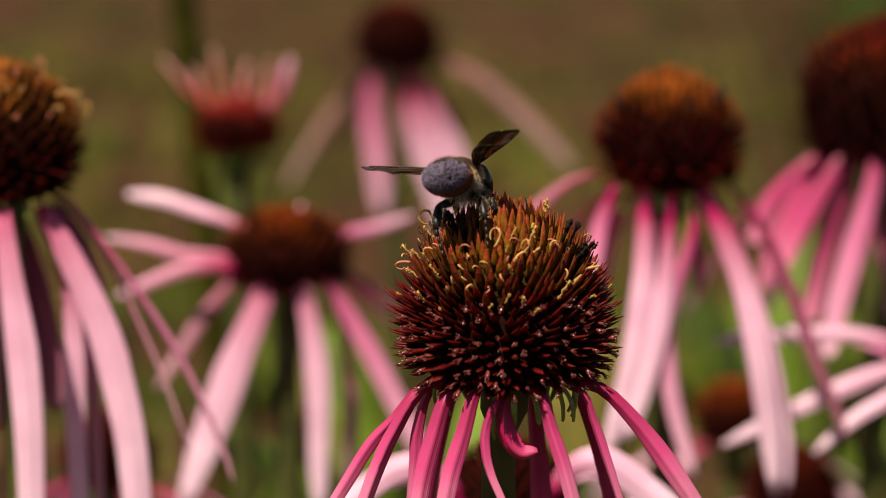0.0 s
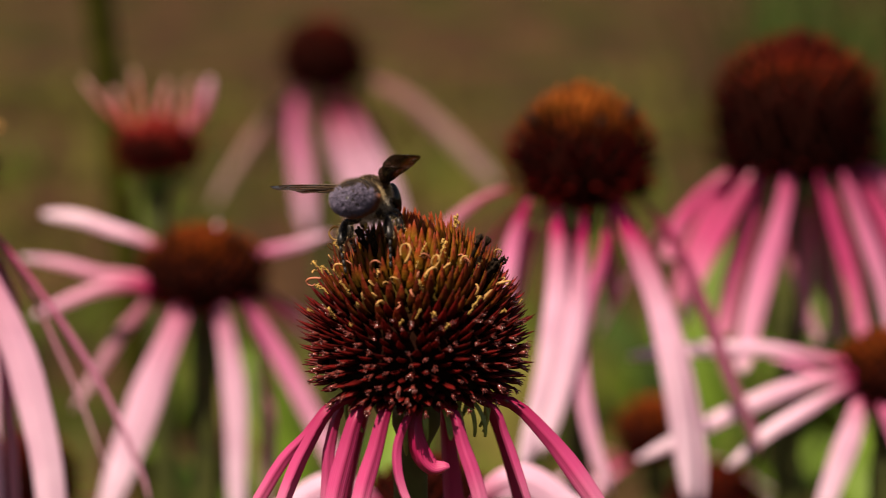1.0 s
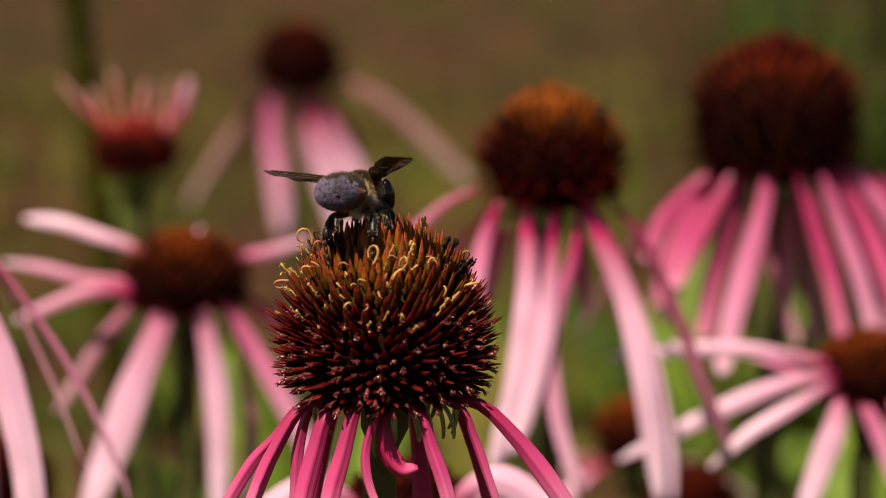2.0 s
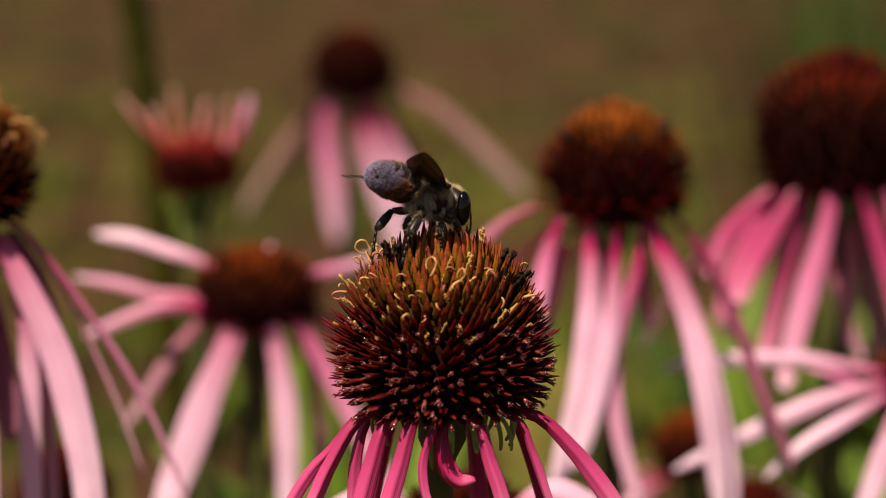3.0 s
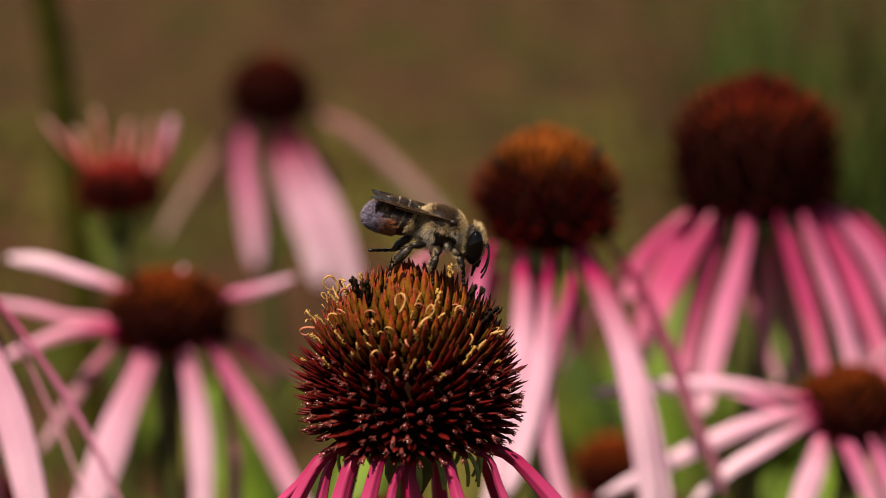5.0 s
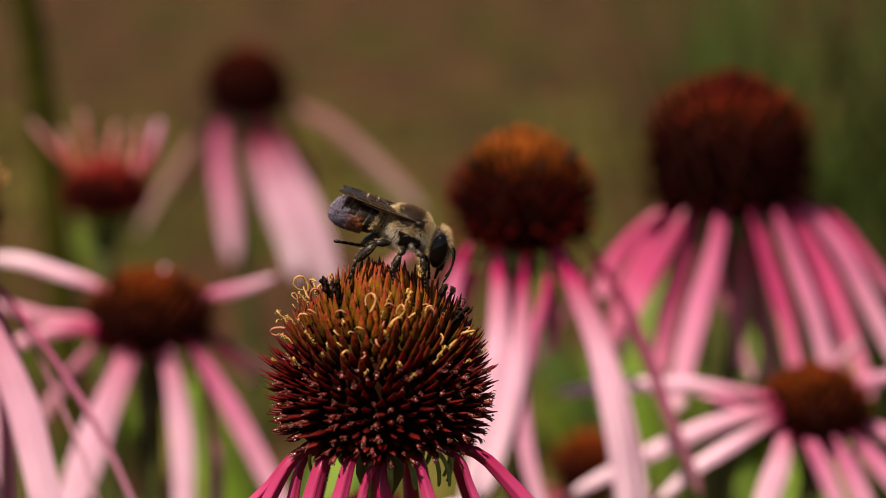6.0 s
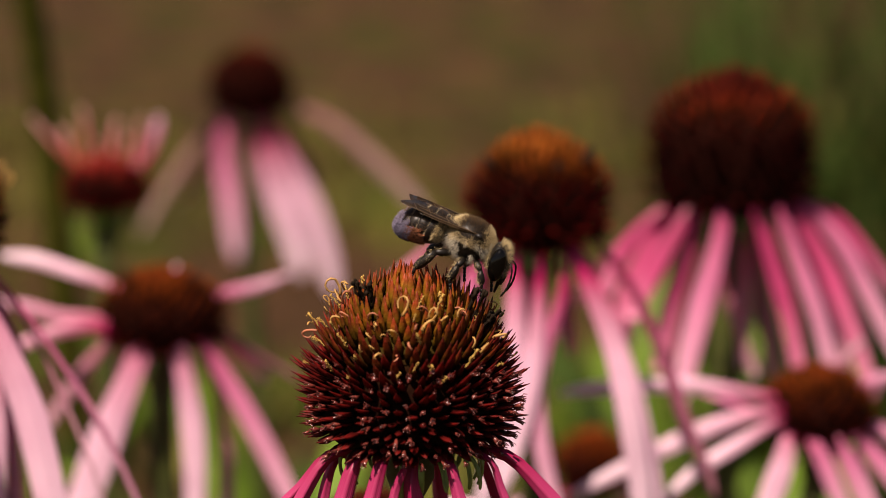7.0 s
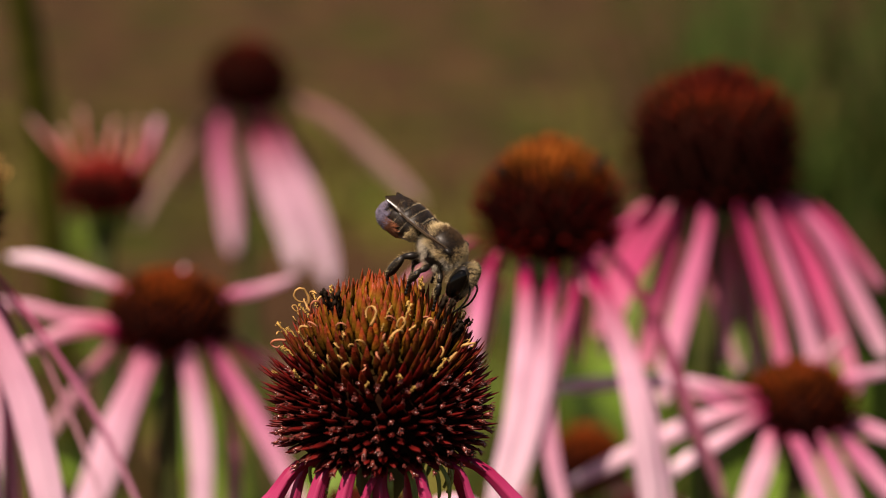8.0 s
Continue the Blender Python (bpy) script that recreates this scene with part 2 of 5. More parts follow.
def smooth_path(ctrl, n):
    """Catmull-Rom through the control points."""
    c = [Vector(p) for p in ctrl]
    c = [c[0] * 2 - c[1]] + c + [c[-1] * 2 - c[-2]]
    out = []
    for i in range(n):
        s = i / (n - 1) * (len(c) - 3)
        k = min(int(s), len(c) - 4)
        f = s - k
        p0, p1, p2, p3 = c[k:k + 4]
        out.append(0.5 * ((2 * p1) + (p2 - p0) * f + (2 * p0 - 5 * p1 + 4 * p2 - p3) * f * f
                          + (3 * p1 - p0 - 3 * p2 + p3) * f ** 3))
    return out


def ellipsoid(bm, centre, radii, rows=12, cols=16, turn=None, mat=0):
    rings, uvs = [], []
    m = turn or Matrix.Identity(3)
    for i in range(1, rows):
        th = math.pi * i / rows
        rings.append([Vector(centre) + m @ Vector((radii[0] * math.cos(th), radii[1] * math.sin(th) * math.cos(a), radii[2] * math.sin(th) * math.sin(a)))
                      for a in (2 * math.pi * k / cols for k in range(cols))])
        uvs.append((0.5, i / rows))
    loft(bm, rings, uvs, True, mat)


# ---- ground: one sheet to the horizon ----
def ground():
    n = 90
    steps = [math.sinh(6.5 * (2 * i / n - 1)) / math.sinh(6.5) * 160 for i in range(n + 1)]
    bm = bmesh.new()
    grid = []
    for y in steps:
        row = []
        for x in steps:
            near = max(0.0, 1 - (x * x + y * y) ** 0.5 / 12)
            z = 0.03 * near * noise.noise((x * 1.3, y * 1.3, 0)) + 0.012 * near * noise.noise((x * 6, y * 6, 3))
            row.append(bm.verts.new((x, y + 1.0, z - 0.01)))
        grid.append(row)
    for a, b in zip(grid, grid[1:]):
        for i in range(n):
            bm.faces.new((a[i], a[i + 1], b[i + 1], b[i]))
    tagged(new("ground", finish(bm, "ground", M_SOIL)), "brown garden soil with patches of moss and weeds", "soil", kind="structure")


ground()


# ---- coneflowers ----
def petal_mesh(az, e0, e1, length, width, twist=0.0, swing=0.0, start=(0, 0, 0), ease=0.6, cup=0.12, seed=0, wave=0.0, root=0.42, path=None, ridge=0.055):
    """One ray petal in the head's space, millimetres: leaves the rim at azimuth az, its rise goes from e0 to e1 degrees."""
    rnd = random.Random(seed)
    n, m = 18, 7
    p = Vector(start)
    rings, uvs = [], []
    ph = rnd.random() * 6
    notch = rnd.uniform(0.0, 0.05)
    track = smooth_path(path, n + 1) if path else None
    for i in range(n + 1):
        s = i / n
        el = radians(e0 + (e1 - e0) * s ** ease + wave * math.sin(5.5 * s + ph))
        a = radians(az + swing * s)
        t = Vector((math.cos(a) * math.cos(el), math.sin(a) * math.cos(el), math.sin(el)))
        if i:
            p = p + t * (length / n)
        side = Vector((-math.sin(a), math.cos(a), 0))
        side = Matrix.Rotation(radians(twist * (0.25 + 0.75 * s)), 3, t) @ side
        if track:
            p = track[i]
            t = (track[min(i + 1, n)] - track[max(i - 1, 0)]).normalized()
            side = Matrix.Rotation(radians(twist * s), 3, t) @ t.cross(Vector((math.cos(a), math.sin(a), 0.2))).normalized()
        nor = t.cross(side)
        w = width * (root + (1 - root) * min(1, s / 0.5) ** 0.85) * (1 - 0.2 * max(0, (s - 0.6) / 0.4))
        if s > 0.78:
            w *= max(0.12, (1 - ((s - 0.78) / 0.225) ** 2)) ** 0.5
        w *= 1 + 0.04 * math.sin(9 * s + ph)
        top, bot, ut = [], [], []
        for j in range(m):
            q = 2 * j / (m - 1) - 1
            groove = ridge * math.cos(q * math.pi * 2.0) - cup * q * q
            back = notch * length * (1 if i == n and j in (2, 4) else 0)
            c = p + side * (q * w / 2) - nor * (groove * w) - t * back
            th = 0.16 * (1 - 0.75 * abs(q) ** 3)
            top.append(c - nor * th)
            bot.append(c + nor * th)
            ut.append((j / (m - 1), s))
        rings.append([v * MM for v in top + bot[::-1]])
        uvs.append(ut + ut[::-1])
    bm = bmesh.new()
    loft(bm, rings, uvs)
    return bm


def head_radius(u, prof):
    """Radius of the core at height share u, by its profile of (share, radius)."""
    for (a, ra), (b, rb) in zip(prof, prof[1:]):
        if u <= b:
            f = (u - a) / (b - a)
            return ra + (rb - ra) * f
    return prof[-1][1]


DOME = ((0, 0.9), (0.07, 0.98), (0.16, 1.0), (0.28, 1.0), (0.4, 0.97), (0.55, 0.9), (0.7, 0.775), (0.83, 0.6), (0.93, 0.38), (0.98, 0.2), (1, 0.02))
ROUND = ((0, 0.76), (0.1, 0.9), (0.25, 0.98), (0.4, 1.0), (0.55, 0.96), (0.7, 0.85), (0.82, 0.69), (0.92, 0.47), (0.98, 0.24), (1, 0.02))


BARREL = ((0, 0.84), (0.1, 0.96), (0.3, 1.0), (0.55, 0.99), (0.7, 0.93), (0.8, 0.79), (0.86, 0.6), (0.93, 0.47), (0.98, 0.3), (1, 0.02))


SPIKE_V = (0.0, 0.32, 0.58, 0.8, 1.0)      # stations along a boat-shaped, spine-tipped scale


def spike_rings(length, thick, hook=0.25, blunt=0.0):
    rings = []
    for s, r in zip(SPIKE_V[:-1], (0.8, 1.0, 0.8 + 0.14 * blunt, 0.42 + 0.26 * blunt)):
        c = Vector((0, hook * length * s * s * 0.5, length * s))
        rings.append([c + Vector((thick * r * math.cos(a), thick * 0.62 * r * math.sin(a) * (1 if math.sin(a) < 0 else 0.45), 0)) for a in (math.pi * 2 * k / 6 for k in range(6))])
    tip = Vector((0, hook * length * 0.5, length))
    rings.append([tip + Vector((thick * (0.06 + 0.16 * blunt) * math.cos(a), thick * (0.06 + 0.1 * blunt) * math.sin(a), 0)) for a in (math.pi * 2 * k / 6 for k in range(6))])
    return rings


def spike_places(count, radius, height, flat, seed, DOME):
    """Golden-angle spiral over the dome: base point, direction, height share and size for each scale."""
    rnd = random.Random(seed)
    us = [i / 60 for i in range(61)]
    area = [0.0]
    for a, b in zip(us, us[1:]):
        ra, rb = head_radius(a, DOME) * radius, head_radius(b, DOME) * radius
        area.append(area[-1] + (ra + rb) * math.hypot((b - a) * height, rb - ra))
    out = []
    for i in range(count):
        want = area[-1] * (1 - (1 - (i + 0.5) / count) ** 1.3)
        k = next(k for k in range(60) if area[k + 1] >= want)
        u = us[k] + (want - area[k]) / (area[k + 1] - area[k]) / 60
        r = head_radius(u, DOME) * radius
        az = i * 2.399963 + rnd.uniform(-0.05, 0.05)
        rise = radians(-30 + 120 * max(0, u) ** flat + rnd.uniform(-5, 5))
        d = Vector((math.cos(az) * math.cos(rise), math.sin(az) * math.cos(rise), math.sin(rise)))
        out.append((Vector((math.cos(az) * r, math.sin(az) * r, u * height)), d, u, rnd.uniform(0.86, 1.16), az))
    return out


def spike_matrix(p, d, size, az):
    z = d.normalized()
    up = Vector((0, 0, 1)) if abs(z.z) < 0.97 else Vector((-math.cos(az), -math.sin(az), 0))
    y = (up - z * up.dot(z)).normalized()
    x = y.cross(z)
    m = Matrix((x, y, z)).transposed().to_4x4()
    m.translation = p
    return m @ Matrix.Scale(size, 4)


def coneflower(name, head, radius, height, count, spike, mat_spike, petals, label, lean=(0, 0, 0), base_shift=(0, 0),
               single=False, seed=1, stem_r=1.9, bracts=12, dome=ROUND, crown=False, bract_mat=None):
    """head: the place of the head's foot in the world; petals: (az, e0, e1, length, width, twist, swing, material)."""
    hx, hy, hz = head
    bx, by = hx + base_shift[0], hy + base_shift[1]
    thing = new(name)
    thing.location = (bx, by, 0)
    tagged(thing, label, "flower", "coneflowers in the bed")
    H = Matrix.Translation((hx - bx, hy - by, hz)) @ pose(0, 0, 0, *lean)
    rnd = random.Random(seed)
    # stem
    bm = bmesh.new()
    foot = Vector((0, 0, -0.02))
    top = H @ Vector((0, 0, 0.001))
    below = H @ Vector((0, 0, -0.06))
    path = smooth_path((foot, foot.lerp(below, 0.4) + Vector((0.006, 0.004, 0)), below, top), 22)
    rr = [stem_r * MM * (1.45 - 0.5 * i / 21 + (0.5 if i > 19 else 0)) for i in range(22)]
    tube(bm, path, rr, 10)
    part("stem", bm, M_STEM, thing, "rough green stem")
    # core
    bm = bmesh.new()
    rings = [[Vector((math.cos(a) * head_radius(u, dome) * radius, math.sin(a) * head_radius(u, dome) * radius, u * height)) * MM
              for a in (2 * math.pi * k / 24 for k in range(24))] for u in (0, .05, .12, .3, .48, .62, .75, .86, .94, 0.99)]
    under = [[Vector((math.cos(a) * radius * f, math.sin(a) * radius * f, z * height)) * MM for a in (2 * math.pi * k / 24 for k in range(24))]
             for f, z in ((0.2, -0.12), (0.55, -0.08), (0.74, -0.03))]
    loft(bm, under + rings, [(0.5, 0.0)] * 3 + [(0.5, u) for u in (0, .05, .12, .3, .48, .62, .75, .86, .94, 0.99)])
    bm.transform(H)
    part("cone_core", bm, M_CORE if crown else M_CORE_SHADED, thing, "domed flower centre, darkened as shade between the scales")
    # scales
    places = spike_places(count, radius, height, 0.92 if crown else 1.0, seed, dome)
    rings0 = spike_rings(spike[0] * MM, spike[1] * MM)
    if single:
        kinds = []
        for k in range(7):
            bm = bmesh.new()
            rings = spike_rings(spike[0] * MM * (1 + 0.07 * (k % 3)), spike[1] * MM, 0.1 + 0.06 * k, max(0, (k - 3) / 6))
            loft(bm, rings, [((k + 0.5) / 7, v) for v in SPIKE_V])
            kinds.append(finish(bm, "spike", mat_spike))
    bm = bmesh.new()
    joined, done = 0, 0
    for p, d, u, size, az in places:
        lenf = (1.0 - 0.12 * max(0.0, (u - 0.45) / 0.55)) * (0.58 + 0.42 * min(1, u / 0.4)) * rnd.uniform(0.8, 1.15) if crown else 0.92
        slim = 0.95 - (0.1 * max(0.0, (u - 0.45) / 0.55) if crown else 0)
        m = H @ spike_matrix(p * MM, d, 1.0, az) @ Matrix.Diagonal((slim * size, slim * size, size * lenf, 1))
        if single and p.y < radius * 0.2 and done < 330:
            ob = new("spike", kinds[min(6, max(0, int(u * 7 + rnd.uniform(-0.5, 0.5))))])
            ob.parent, ob.matrix_basis = thing, m
            done += 1
        else:
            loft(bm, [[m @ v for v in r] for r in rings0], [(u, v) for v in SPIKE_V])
            joined += 1
    if joined:
        ob = part("chaff", bm, mat_spike, thing, "dense pointed rusty scales")
        tagged(ob, kind="stuff")
    else:
        bm.free()
    # bracts under the head
    for i in range(bracts):
        a = 360 * i / bracts + rnd.uniform(-10, 10)
        ca, sa = math.cos(radians(a)), math.sin(radians(a))
        bm = petal_mesh(a, -25 + rnd.uniform(-25, 10), -110 + rnd.uniform(-20, 30), rnd.uniform(2.6, 4.2) * (1.25 if crown else 1), rnd.uniform(0.5, 0.85),
                        start=(ca * radius * 0.74, sa * radius * 0.74, -0.08 * height), seed=seed * 31 + i, root=0.9)
        bm.transform(H)
        part("bract", bm, bract_mat or M_BRACT, thing, "small green bract")
    # ray petals
    for i, petal in enumerate(petals):
        if len(petal) == 4:      # a petal along a path of points: points, width, twist, material
            points, width, twist, mat = petal
            bm = petal_mesh(-90, 0, 0, 1, width, twist, path=[Vector(q) for q in points], seed=seed * 17 + i, cup=rnd.uniform(0.04, 0.16) + (0.28 if crown else 0), root=0.34 if crown else 0.3, ridge=0.11 if crown else 0.055)
            bm.transform(H)
            part("petal", bm, mat, thing, {"petal_pale": "pale pink petal", "petal_purple_shaded": "dull purple petal, shade put into its colour"}.get(mat.name, ""))
            continue
        az, e0, e1, length, width, twist, swing, mat = petal
        ca, sa = math.cos(radians(az)), math.sin(radians(az))
        bm = petal_mesh(az, e0, e1, length, width, twist, swing, (ca * radius * 0.78, sa * radius * 0.78, -0.02 * height),
                        seed=seed * 17 + i, cup=rnd.uniform(0.04, 0.16) + (0.28 if crown else 0), wave=rnd.uniform(0, 5), root=0.34)
        bm.transform(H)
        part("petal", bm, mat, thing, "" if mat is M_PETAL else {"petal_pale": "pale pink petal", "petal_deep": "deep magenta petal", "petal_faded": "faded brownish petal",
                                                             "petal_purple_shaded": "dull purple petal, shade put into its colour"}.get(mat.name, ""))
    return thing, H, places


PC, PT, PR, PB, PM = M_PETAL_CORAL, M_PETAL_DUSTY_SHADED, M_PETAL_ROSE, M_PETAL_BRIGHT, M_PETAL_TWOTONE
P, PP, PD, PF, PU = M_PETAL, M_PETAL_PALE, M_PETAL_DEEP, M_PETAL_FADED, M_PETAL_PURPLE_SHADED


# the visited flower in the middle of the bed
main_flower, MAIN_H, MAIN_PLACES = coneflower(
    "coneflower", (-0.0037, -0.0024, 0.6787), 9.8, 16.4, 850, (3.35, 0.58), M_SPIKE,
    ((((-4.7, -0.6, -1.8), (-9.2, -1.2, -2.1), (-12.3, -2.0, -5.6), (-15.0, -2.6, -8.4), (-18.1, -3.3, -13.3), (-21.1, -4.0, -18.0), (-31.6, -5.4, -34.8)), 1.5, 25, M_PETAL_MAGENTA),
     (((-4.3, -2.0, -1.1), (-8.9, -4.1, -1.4), (-12.1, -5.6, -6.0), (-13.9, -6.5, -9.8), (-15.7, -7.5, -14.6), (-22.4, -9.3, -32.9)), 1.8, -12, M_PETAL_MAGENTA),
     (((-4.7, -0.1, -2.5), (-8.3, -0.2, -2.8), (-9.9, -0.5, -7.4), (-10.3, -0.8, -11.3), (-11.0, -1.3, -17.9), (-13.1, -2.6, -37.9)), 1.5, 40, M_PETAL_MAGENTA),
     (((-2.8, -3.9, -0.3), (-5.8, -8.1, -0.6), (-7.4, -9.9, -4.8), (-8.7, -11.2, -9.6), (-9.5, -12.3, -14.4), (-12.9, -14.3, -33.1)), 2.2, 0, M_PETAL_MAGENTA),
     ) + (
     (((-1.5, -4.5, -0.0), (-3.0, -9.0, -0.3), (-4.3, -10.9, -4.5), (-5.6, -12.1, -8.6), (-6.6, -13.2, -13.3), (-10.6, -15.3, -31.9)), 2.1, 10, M_PETAL_MAGENTA),
     (((-0.3, -4.7, -0.4), (-0.5, -9.1, -0.7), (-1.7, -10.2, -3.3), (-2.0, -11.0, -5.8), (-1.4, -11.7, -8.8), (0.6, -12.5, -13.5), (7.5, -14.2, -31.1)), 1.2, 45, M_PETAL_MAGENTA),
     (((2.0, -4.3, -0.3), (4.2, -9.1, -0.6), (5.3, -10.8, -3.9), (6.5, -12.0, -7.2), (8.0, -13.2, -12.6), (12.8, -15.2, -30.7)), 1.7, 0, M_PETAL_MAGENTA),
     (((3.6, -3.1, -0.3), (8.4, -7.1, -0.6), (9.8, -8.0, -3.7), (11.2, -8.8, -7.8), (13.2, -9.6, -14.2), (18.8, -11.3, -32.5)), 1.0, 30, M_PETAL_MAGENTA),
     ) + (
     (((4.3, -2.1, -0.6), (10.4, -5.1, -0.9), (14.1, -6.3, -4.0), (16.6, -7.1, -6.9), (18.8, -7.8, -9.9), (21.9, -8.6, -14.5), (32.2, -10.1, -30.5)), 2.2, -10, M_PETAL_MAGENTA),
     ) + (      # back petals
     (40, -60, -84, 50, 2.6, 0, 0, M_PETAL_MAGENTA), (75, -56, -92, 50, 2.8, 0, 0, M_PETAL_MAGENTA), (125, -56, -89, 50, 2.8, 0, 0, M_PETAL_MAGENTA)),
    "pink coneflower with a spiny rust-red dome, visited by a bee", lean=(4, 0, 0), base_shift=(0.01, 0.03), single=True, seed=3, dome=DOME, bracts=26, crown=True)
bm = petal_mesh(-85, 0, 0, 1, 2.2, 25, cup=0.5, ridge=0.1, path=[Vector(p) for p in ((0.6, -7.4, 0.0), (0.1, -8.8, -2.6), (0.6, -9.6, -5.4), (2.0, -9.8, -7.1), (3.8, -9.4, -6.8))], seed=5)
bm.transform(MAIN_H)
part("petal", bm, M_PETAL_CRIMSON, main_flower, "short hooked magenta petal")

# flower with wide drooping petals and an orange crown, behind
flower_e, H_E, _ = coneflower(
    "coneflower", (0.0159, 0.1373, 0.6765), 10.1, 15.0, 330, (3.5, 0.72), M_SPIKE_ORANGE,
    ((((-4.1, -7.0, 0.0), (-3.8, -9.0, -8.1), (-4.2, -11.0, -18.1), (-5.8, -12.0, -29.0), (-10.0, -12.0, -43.4)), 4.3, 0, PP),
     (((0.0, -8.0, 0.0), (-0.2, -9.8, -10.0), (-1.3, -11.6, -20.8), (-4.0, -12.5, -31.7), (-6.7, -12.5, -39.8)), 3.3, 10, PP),
     (((4.5, -7.0, 0.4), (8.1, -8.6, -7.2), (11.8, -10.2, -16.3), (14.0, -11.8, -25.3), (15.8, -12.0, -36.2), (17.2, -12.0, -48.9)), 3.8, 0, PP),
     (((6.0, -5.5, 0.0), (11.3, -7.3, -11.8), (14.9, -9.1, -23.5), (18.1, -10.0, -38.0), (19.2, -10.0, -48.9)), 3.2, 10, PP),
     ) + (      # narrow and side petals
     (((9.5, -3.0, 0.0), (14.9, -4.3, -7.2), (19.5, -5.6, -17.2), (23.7, -6.8, -29.0), (26.8, -7.0, -36.2), (28.5, -7.0, -41.2)), 2.4, 50, PU),
     (((4.6, -6.4, -0.9), (3.4, -9.2, -8.0), (1.0, -10.2, -15.6), (-0.5, -10.8, -23.5), (1.3, -11.5, -36.2), (4.7, -12.0, -46.6)), 2.8, 0, P),
     (((3.6, 2.0, -1.0), (4.2, 3.0, -6.0), (4.8, 3.5, -12.0), (5.6, 4.0, -20.0)), 2.4, 20, PB),
     (((-11.8, -2.0, 1.4), (-17.2, -2.8, -0.9), (-23.5, -3.6, -6.8), (-30.3, -4.0, -16.3), (-35.5, -4.0, -26.2)), 2.3, 15, PT),
     (((-8.3, -6.0, 0.4), (-10.7, -7.3, -5.4), (-12.1, -8.5, -12.7), (-12.7, -8.5, -19.0)), 2.8, 20, P),
     ) + (      # back petals
     (120, -30, -80, 40, 4, 0, 0, P), (155, -30, -72, 42, 5, 0, 0, P)),
    "coneflower with an orange-crowned dark centre and long pale drooping petals", seed=5, base_shift=(0.01, 0.02))

# broad dark head with many bright petals
flower_f, _, _ = coneflower(
    "coneflower", (0.0522, 0.1900, 0.6745), 13.8, 21.4, 340, (3.2, 0.85), M_SPIKE_MAROON,
    ((((-8.2, -4.1, -1.0), (-12.0, -6.0, -0.6), (-16.6, -6.8, -4.2), (-20.3, -7.2, -8.9), (-22.5, -7.6, -14.2), (-23.1, -8.0, -15.6)), 3.0, 10, PB),
     (((-5.9, -7.0, -0.1), (-7.6, -9.0, 0.3), (-11.9, -10.9, -6.0), (-15.6, -12.1, -12.4), (-18.0, -13.1, -17.7), (-18.7, -14.0, -18.9)), 3.5, 22, PB),
     (((-5.4, -7.3, -0.8), (-5.9, -8.0, -0.4), (-8.8, -8.4, -9.5), (-11.3, -8.6, -18.6), (-12.6, -8.8, -27.8), (-12.8, -9.0, -29.3)), 3.7, 0, PD),
     (((-1.5, -9.0, 0.4), (-2.0, -12.0, 0.8), (-3.6, -13.9, -6.5), (-6.1, -15.2, -15.3), (-8.5, -16.2, -24.2), (-9.8, -17.1, -31.1), (-10.4, -18.0, -33.8)), 4.0, 22, P),
     ) + (
     (((-3.2, -4.0, -6.2), (-1.1, -4.8, -14.8), (1.0, -5.2, -21.4), (3.9, -5.6, -29.6), (4.4, -6.0, -30.9)), 1.8, 30, PT),
     (((2.4, -8.8, 0.4), (3.3, -12.0, 0.8), (5.7, -13.9, -7.5), (8.7, -15.1, -17.3), (10.6, -16.1, -26.2), (12.0, -17.0, -33.0)), 3.1, 22, PB),
     (((5.3, -7.4, 0.1), (7.2, -10.0, 0.5), (10.9, -11.9, -8.9), (14.5, -13.1, -18.7), (16.8, -14.1, -27.7), (18.6, -15.0, -34.4)), 3.0, 0, P),
     (((7.0, -5.8, -0.2), (9.7, -8.0, 0.2), (15.1, -9.1, -8.3), (19.4, -9.8, -18.4), (23.1, -10.5, -28.5), (25.1, -11.0, -34.2)), 3.4, 22, PD),
     ) + (
     (((8.7, -2.9, -0.5), (12.1, -4.0, -0.1), (18.8, -4.8, -6.1), (24.0, -5.2, -15.2), (28.7, -5.6, -24.4), (31.1, -6.0, -28.9)), 3.3, 0, P),
     (((9.1, 0.0, -0.6), (13.7, 0.0, -0.2), (19.4, 0.0, -3.6), (23.8, 0.0, -8.8), (28.0, 0.0, -14.1), (30.6, 0.0, -17.4)), 2.8, 32, PB),
     # petals behind the front ones, shade given by the duller petal colour
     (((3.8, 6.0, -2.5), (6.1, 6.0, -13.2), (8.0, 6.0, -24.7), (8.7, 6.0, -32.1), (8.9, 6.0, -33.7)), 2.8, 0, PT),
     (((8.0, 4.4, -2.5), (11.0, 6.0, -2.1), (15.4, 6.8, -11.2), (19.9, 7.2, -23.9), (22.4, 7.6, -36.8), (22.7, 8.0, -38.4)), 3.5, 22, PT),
     ) + (
     (((-7.3, 5.5, -2.5), (-8.0, 6.0, -2.1), (-12.5, 6.8, -7.0), (-17.5, 7.2, -17.6), (-19.4, 7.6, -26.1), (-19.7, 8.0, -27.8)), 3.5, 0, PD),
     ) + (      # back petals
     (40, -25, -65, 44, 5, 0, 0, P), (80, -30, -75, 44, 5, 0, 0, P), (120, -30, -70, 44, 5, 0, 0, P), (155, -28, -65, 44, 5, 0, 0, P)),
    "tall coneflower with a broad dark maroon centre and bright pink petals", seed=7, base_shift=(0.015, 0.03), stem_r=2.3, dome=BARREL, bract_mat=M_STEM)

